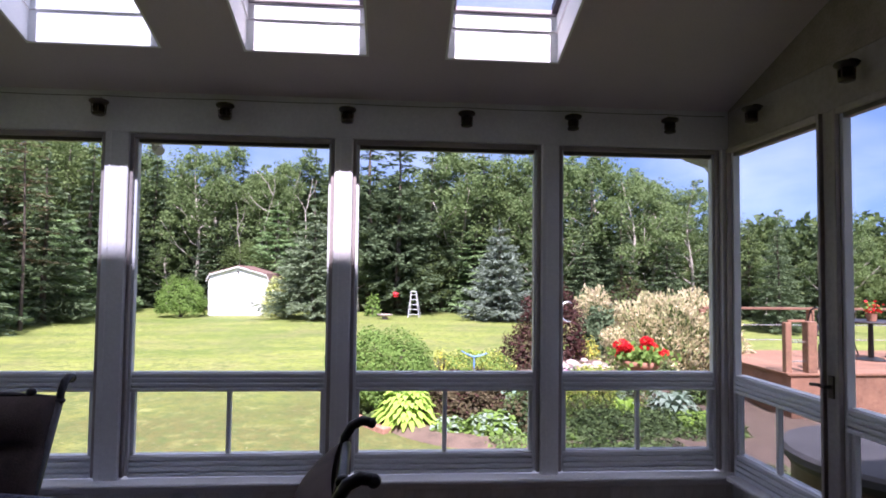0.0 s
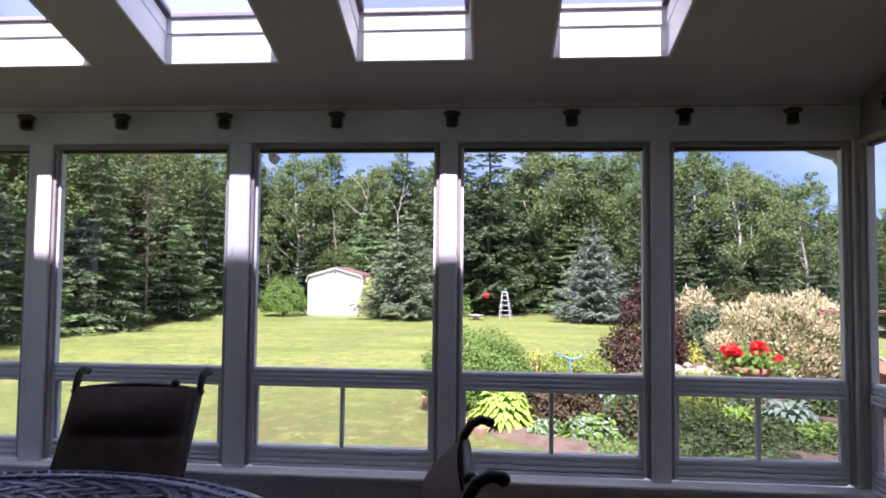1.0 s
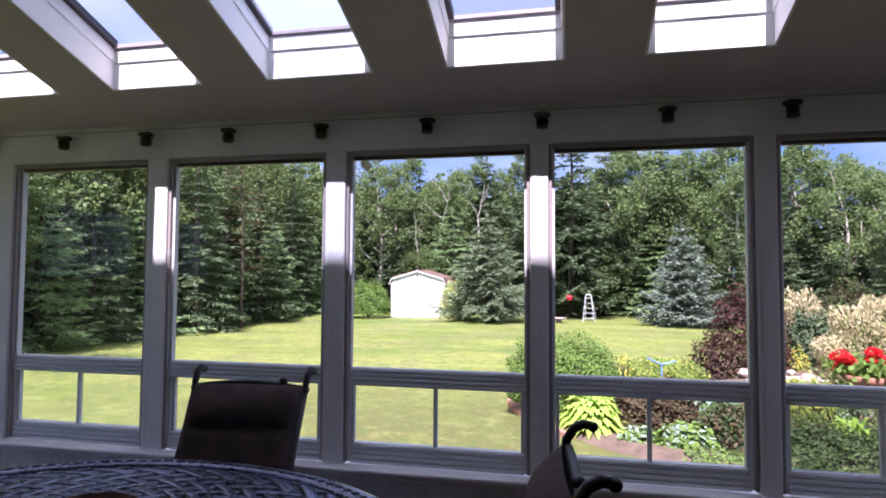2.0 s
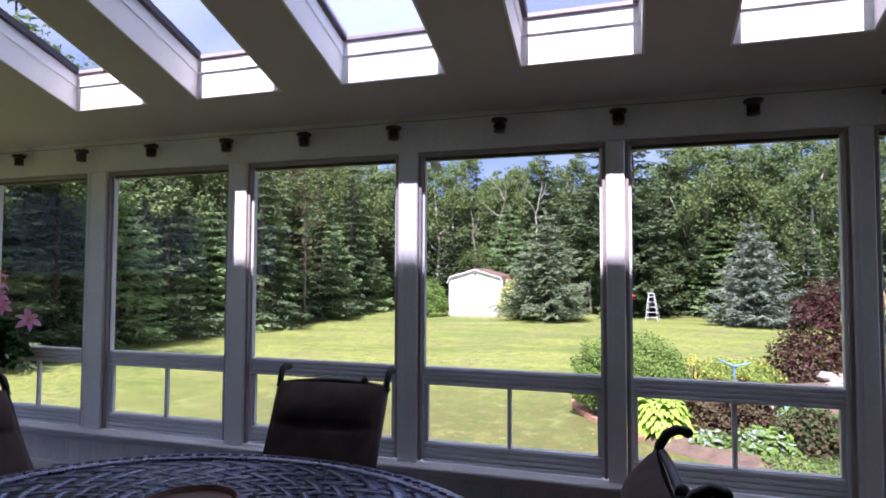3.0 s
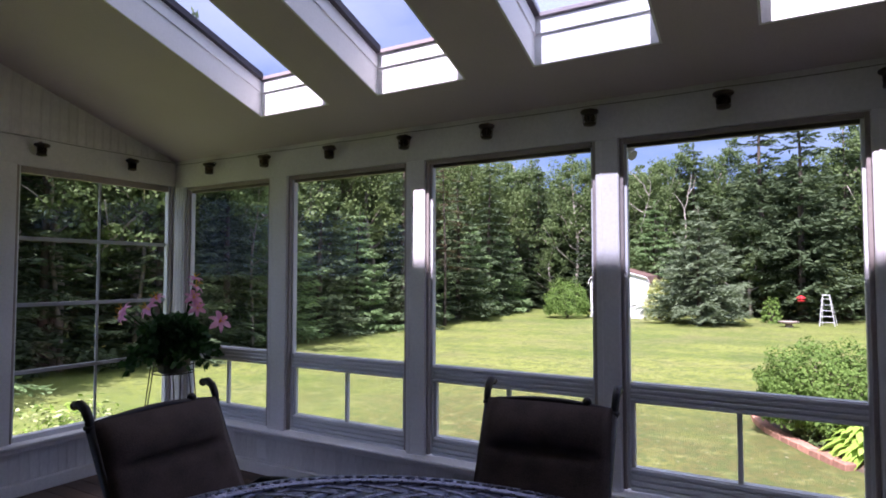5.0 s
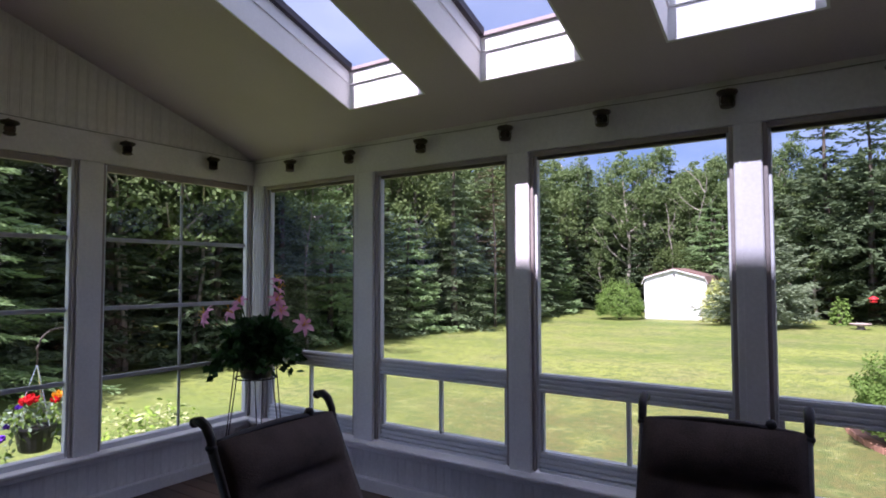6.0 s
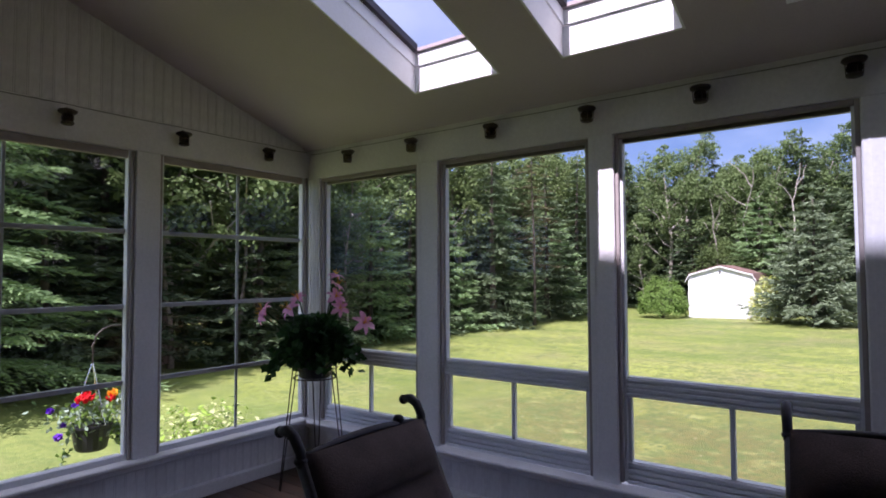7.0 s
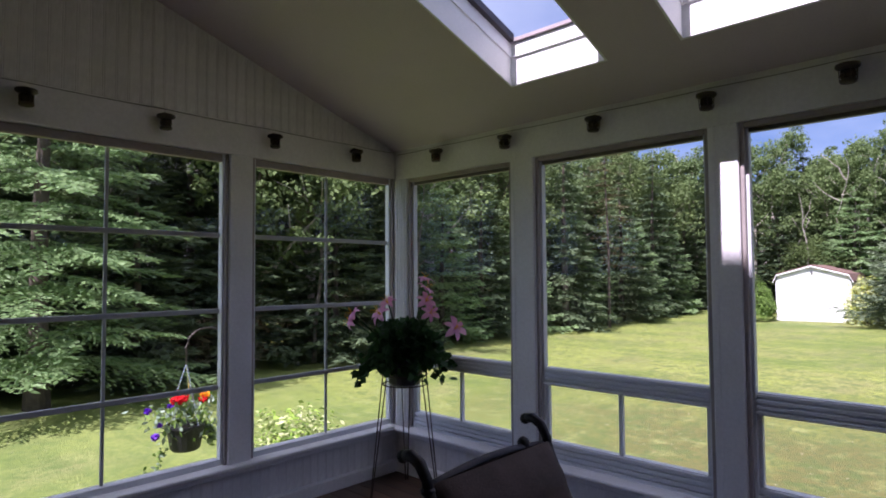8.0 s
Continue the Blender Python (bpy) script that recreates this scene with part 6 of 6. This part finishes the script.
for k in range(120):
    a = 2 * math.pi * k / 120
    ob = new("rim_bead", bead_mesh)
    ob.parent = table
    ob.matrix_basis = pose((TR - 0.048) * math.cos(a), (TR - 0.048) * math.sin(a), TZ + 0.006, 0, 0, math.degrees(a) + 90)


def lattice_strip(sign):
    bm = bmesh.new()
    seg, turns = 40, 0.62
    prev = None
    for i in range(seg + 1):
        s = i / seg
        r = 0.10 + (TR - 0.175) * s
        a = sign * turns * math.pi * s ** 0.8
        w = 0.0098 + 0.0148 * s
        weave = 0.0008 * sign * math.cos(math.pi * s * 11)
        rad, tan = Vector((math.cos(a), math.sin(a), 0)), Vector((-math.sin(a), math.cos(a), 0))
        along = (rad + tan * sign * turns * math.pi * r * 0.9).normalized()
        side = Vector((-along.y, along.x, 0))
        c = rad * r + Vector((0, 0, TZ - 0.008 + weave))
        cur = [bm.verts.new(c - side * w), bm.verts.new(c + Vector((0, 0, 0.0003))), bm.verts.new(c + side * w), bm.verts.new(c + Vector((0, 0, -0.008)))]
        if prev:
            for q in range(4):
                bm.faces.new((prev[q], prev[(q + 1) % 4], cur[(q + 1) % 4], cur[q]))
        prev = cur
    bmesh.ops.recalc_face_normals(bm, faces=bm.faces)
    return link_mesh("lattice_strip", bm, TABLE_MET, True)


for sign in (-1, 1):
    me = lattice_strip(sign)
    for k in range(38):
        ob = new("lattice_strip", me)
        ob.parent = table
        ob.matrix_basis = pose(0, 0, 0, 0, 0, 360 / 38 * k + (0 if sign > 0 else 4.7))
bm = bmesh.new()
lathe(bm, [(0.06, TZ - 0.03), (0.14, TZ - 0.02), (0.14, TZ - 0.004), (0.06, TZ), (0.04, TZ - 0.004)], 28)
part("centre_ring", bm, TABLE_MET, table, smooth=True)
bm = bmesh.new()
lathe(bm, [(0.05, 0.1), (0.07, 0.12), (0.05, 0.2), (0.045, 0.55), (0.09, 0.66), (0.2, 0.69), (0.1, 0.692)], 18)
part("pedestal", bm, CAST, table, smooth=True)
for k in range(4):
    a = k * math.pi / 2 + 0.4
    bm = bmesh.new()
    tube(bm, [(0.04 * math.cos(a), 0.04 * math.sin(a), 0.2), (0.2 * math.cos(a), 0.2 * math.sin(a), 0.14), (0.42 * math.cos(a), 0.42 * math.sin(a), 0.02)], [0.03, 0.026, 0.02], 8)
    part("foot", bm, CAST, table, smooth=True)

tray = thing("serving_tray", "round shallow reddish-brown wooden tray on the table", "tray", (-0.13, 2.12, TZ + 0.004))
bm = bmesh.new()
lathe(bm, [(0.12, 0.0), (0.145, 0.006), (0.155, 0.026), (0.147, 0.028), (0.136, 0.012), (0.0, 0.01)], 40)
part("dish", bm, TRAYWOOD, tray, smooth=False)

# lanterns strung under the ceiling
def lantern(x, y, z, turn):
    t = thing("string_lantern", "small dark bronze lantern of a string light", "lantern", (x, y, z), "string of lanterns", turn=turn)
    t.scale = (0.88, 0.88, 0.95)
    bm = bmesh.new()
    lathe(bm, [(0.030, 0.0), (0.052, 0.010), (0.056, 0.018), (0.052, 0.026), (0.03, 0.032), (0.012, 0.036)], 14)
    part("cap", bm, LANTERN_MET, t, smooth=True)
    bm = bmesh.new()
    lathe(bm, [(0.026, -0.042), (0.034, -0.03), (0.034, -0.008), (0.028, 0.0)], 14)
    part("globe", bm, LAMPGLASS, t, "smoky glass globe", smooth=True)
    bm = bmesh.new()
    lathe(bm, [(0.02, -0.062), (0.034, -0.058), (0.038, -0.050), (0.034, -0.042), (0.02, -0.040)], 14)
    for k in range(4):
        a = k * math.pi / 2 + 0.4
        tube(bm, [(0.037 * math.cos(a), 0.037 * math.sin(a), -0.05), (0.040 * math.cos(a), 0.040 * math.sin(a), 0.006)], 0.003, 4)
    part("base_ring", bm, LANTERN_MET, t)
    bm = bmesh.new()
    tube(bm, [(0, 0, 0.034), (0, 0.02, 0.044), (0, 0.05, 0.044), (0, 0.0745, 0.034)], 0.004, 5)
    part("bracket", bm, LANTERN_MET, t)


N_LANTERN = [-3.22, -2.61, -1.98, -1.36, -0.775, -0.16, 0.495, 1.15, 1.81, 2.415, 2.98]
for i, x in enumerate(N_LANTERN):
    lantern(x, YN - 0.065, 2.335, (i * 7) % 11 - 5)
W_LANTERN = [0.3, 0.93, 1.54, 2.185, 2.86, 3.51]
for i, y in enumerate(W_LANTERN):
    lantern(XW + 0.065, y, 2.345, 90 + (i * 5) % 9 - 4)
for y in (3.6, 2.93, 2.27):
    lantern(XE - 0.065, y, 2.335, -90)
wire = thing("lantern_cable", "thin dark cable of the lantern string", "cable")


def sag(points):
    out = []
    for a, b in zip(points, points[1:]):
        for k in range(6):
            s = k / 6
            out.append(Vector(a).lerp(Vector(b), s) - Vector((0, 0, 0.004 * math.sin(math.pi * s))))
    return out + [Vector(points[-1])]


bm = bmesh.new()
tube(bm, sag([(x, YN - 0.004, 2.402) for x in [XW + 0.02] + N_LANTERN + [XE - 0.02]]), 0.002, 5)
part("cable_run", bm, CABLE, wire)
bm = bmesh.new()
tube(bm, sag([(XW + 0.006, y, 2.418) for y in [0.0] + W_LANTERN + [YN - 0.02]]), 0.002, 5)
part("cable_run", bm, CABLE, wire)

# wire plant stand with ivy and pink lilies
PX, PY = -3.33, 3.67
stand = thing("plant_stand", "tall thin black wire plant stand", "plant stand", (PX, PY, 0))
for z, r in ((0.80, 0.155), (0.735, 0.15)):
    bm = bmesh.new()
    tube(bm, [(r * math.cos(2 * math.pi * k / 24), r * math.sin(2 * math.pi * k / 24), z) for k in range(25)], 0.005, 6, caps=False)
    part("hoop", bm, LANTERN_MET, stand)
for k in range(3):
    a = radians(15 + 120 * k)
    for d in (-0.19, 0.19):
        bm = bmesh.new()
        tube(bm, [(0.155 * math.cos(a + d), 0.155 * math.sin(a + d), 0.81), (0.168 * math.cos(a + d * 0.9), 0.168 * math.sin(a + d * 0.9), 0.70), (0.255 * math.cos(a + d * 0.15), 0.255 * math.sin(a + d * 0.15), 0.0)], 0.0045, 5)
        part("leg_wire", bm, LANTERN_MET, stand)
pot = thing("potted_plant", "dark potted ivy with pink lily flowers", "plant", (PX, PY, 0.73))
pot.scale = (1.07, 1.07, 1.07)
bm = bmesh.new()
lathe(bm, [(0.085, 0.0), (0.1, 0.01), (0.125, 0.14), (0.135, 0.145), (0.135, 0.165), (0.12, 0.165), (0.11, 0.14), (0.0, 0.14)], 20)
part("pot", bm, BLACKPOT, pot)
rn = np.random.default_rng(81)
n_l = 1500
d = unit(rn.normal(size=(n_l, 3)))
c = d * (rn.uniform(0.3, 1.0, (n_l, 1)) ** 0.5) * np.array([0.235, 0.235, 0.18]) + np.array([0, 0, 0.235])
trail = []
for a, ln in ((200, 0.16), (225, 0.2), (250, 0.12), (290, 0.1), (330, 0.14), (10, 0.16), (60, 0.1), (150, 0.15)):
    s = rn.uniform(0, 1, 26)
    trail.append(np.stack([0.27 * math.cos(radians(a)) * (0.85 + 0.25 * s) + rn.normal(size=26) * 0.025, 0.27 * math.sin(radians(a)) * (0.85 + 0.25 * s) + rn.normal(size=26) * 0.025, 0.2 - s * ln], axis=1))
c = np.concatenate([c] + trail)
way = c - np.array([0, 0, 0.15]) + rn.normal(size=c.shape) * 0.12
way[:, 2] -= 0.1
le = rn.uniform(0.04, 0.072, len(c))
ob = new("ivy_leaves", quad_mesh("ivy_leaves", leaves(rn, c, way, le, le * 0.85), [LEAF_IVY]))
ob.parent = pot


def lily(x, y, z, tilt, az, size):
    bm = bmesh.new()
    for k in range(6):
        leaf_blade(bm, (0, 0, 0), k * math.pi / 3, size * (1.0 if k % 2 else 0.9), size * (0.42 if k % 2 else 0.32), size * 0.75, size * 0.72, 5, 0.35)
    bm.transform(Matrix.Translation((x, y, z)) @ Euler((0, radians(tilt), radians(az)), "XYZ").to_matrix().to_4x4())
    f = part("lily_flower", bm, PETAL_PINK, pot, "pink lily with recurved petals", smooth=True)
    bm = bmesh.new()
    for k in range(5):
        a = k * 1.26
        tube(bm, [(0, 0, 0), (0.012 * math.cos(a), 0.004 * math.sin(a), size * 0.5), (0.03 * math.cos(a), 0.03 * math.sin(a), size * 0.75)], 0.0014, 4)
    bm.transform(Matrix.Translation((x, y, z)) @ Euler((0, radians(tilt), radians(az)), "XYZ").to_matrix().to_4x4())
    part("stamens", bm, PETAL_YELLOW, f)
    bm = bmesh.new()
    tube(bm, [(x * 0.25, y * 0.25, 0.2), (x * 0.7, y * 0.7, (z + 0.2) * 0.55), (x, y, z)], 0.005, 5)
    part("stem", bm, LEAF_IVY, pot)


for spec in ((-0.23, -0.22, 0.44, 60, 215, 0.085), (-0.04, -0.16, 0.45, 55, 260, 0.10), (-0.02, -0.12, 0.52, 40, 280, 0.075), (0.13, 0.06, 0.60, 35, 40, 0.085), (0.17, 0.02, 0.53, 60, 340, 0.085), (0.19, 0.04, 0.46, 75, 330, 0.08), (0.31, 0.13, 0.36, 65, 345, 0.105), (-0.28, -0.2, 0.40, 80, 210, 0.075), (0.08, 0.1, 0.66, 20, 100, 0.07)):
    lily(*spec)
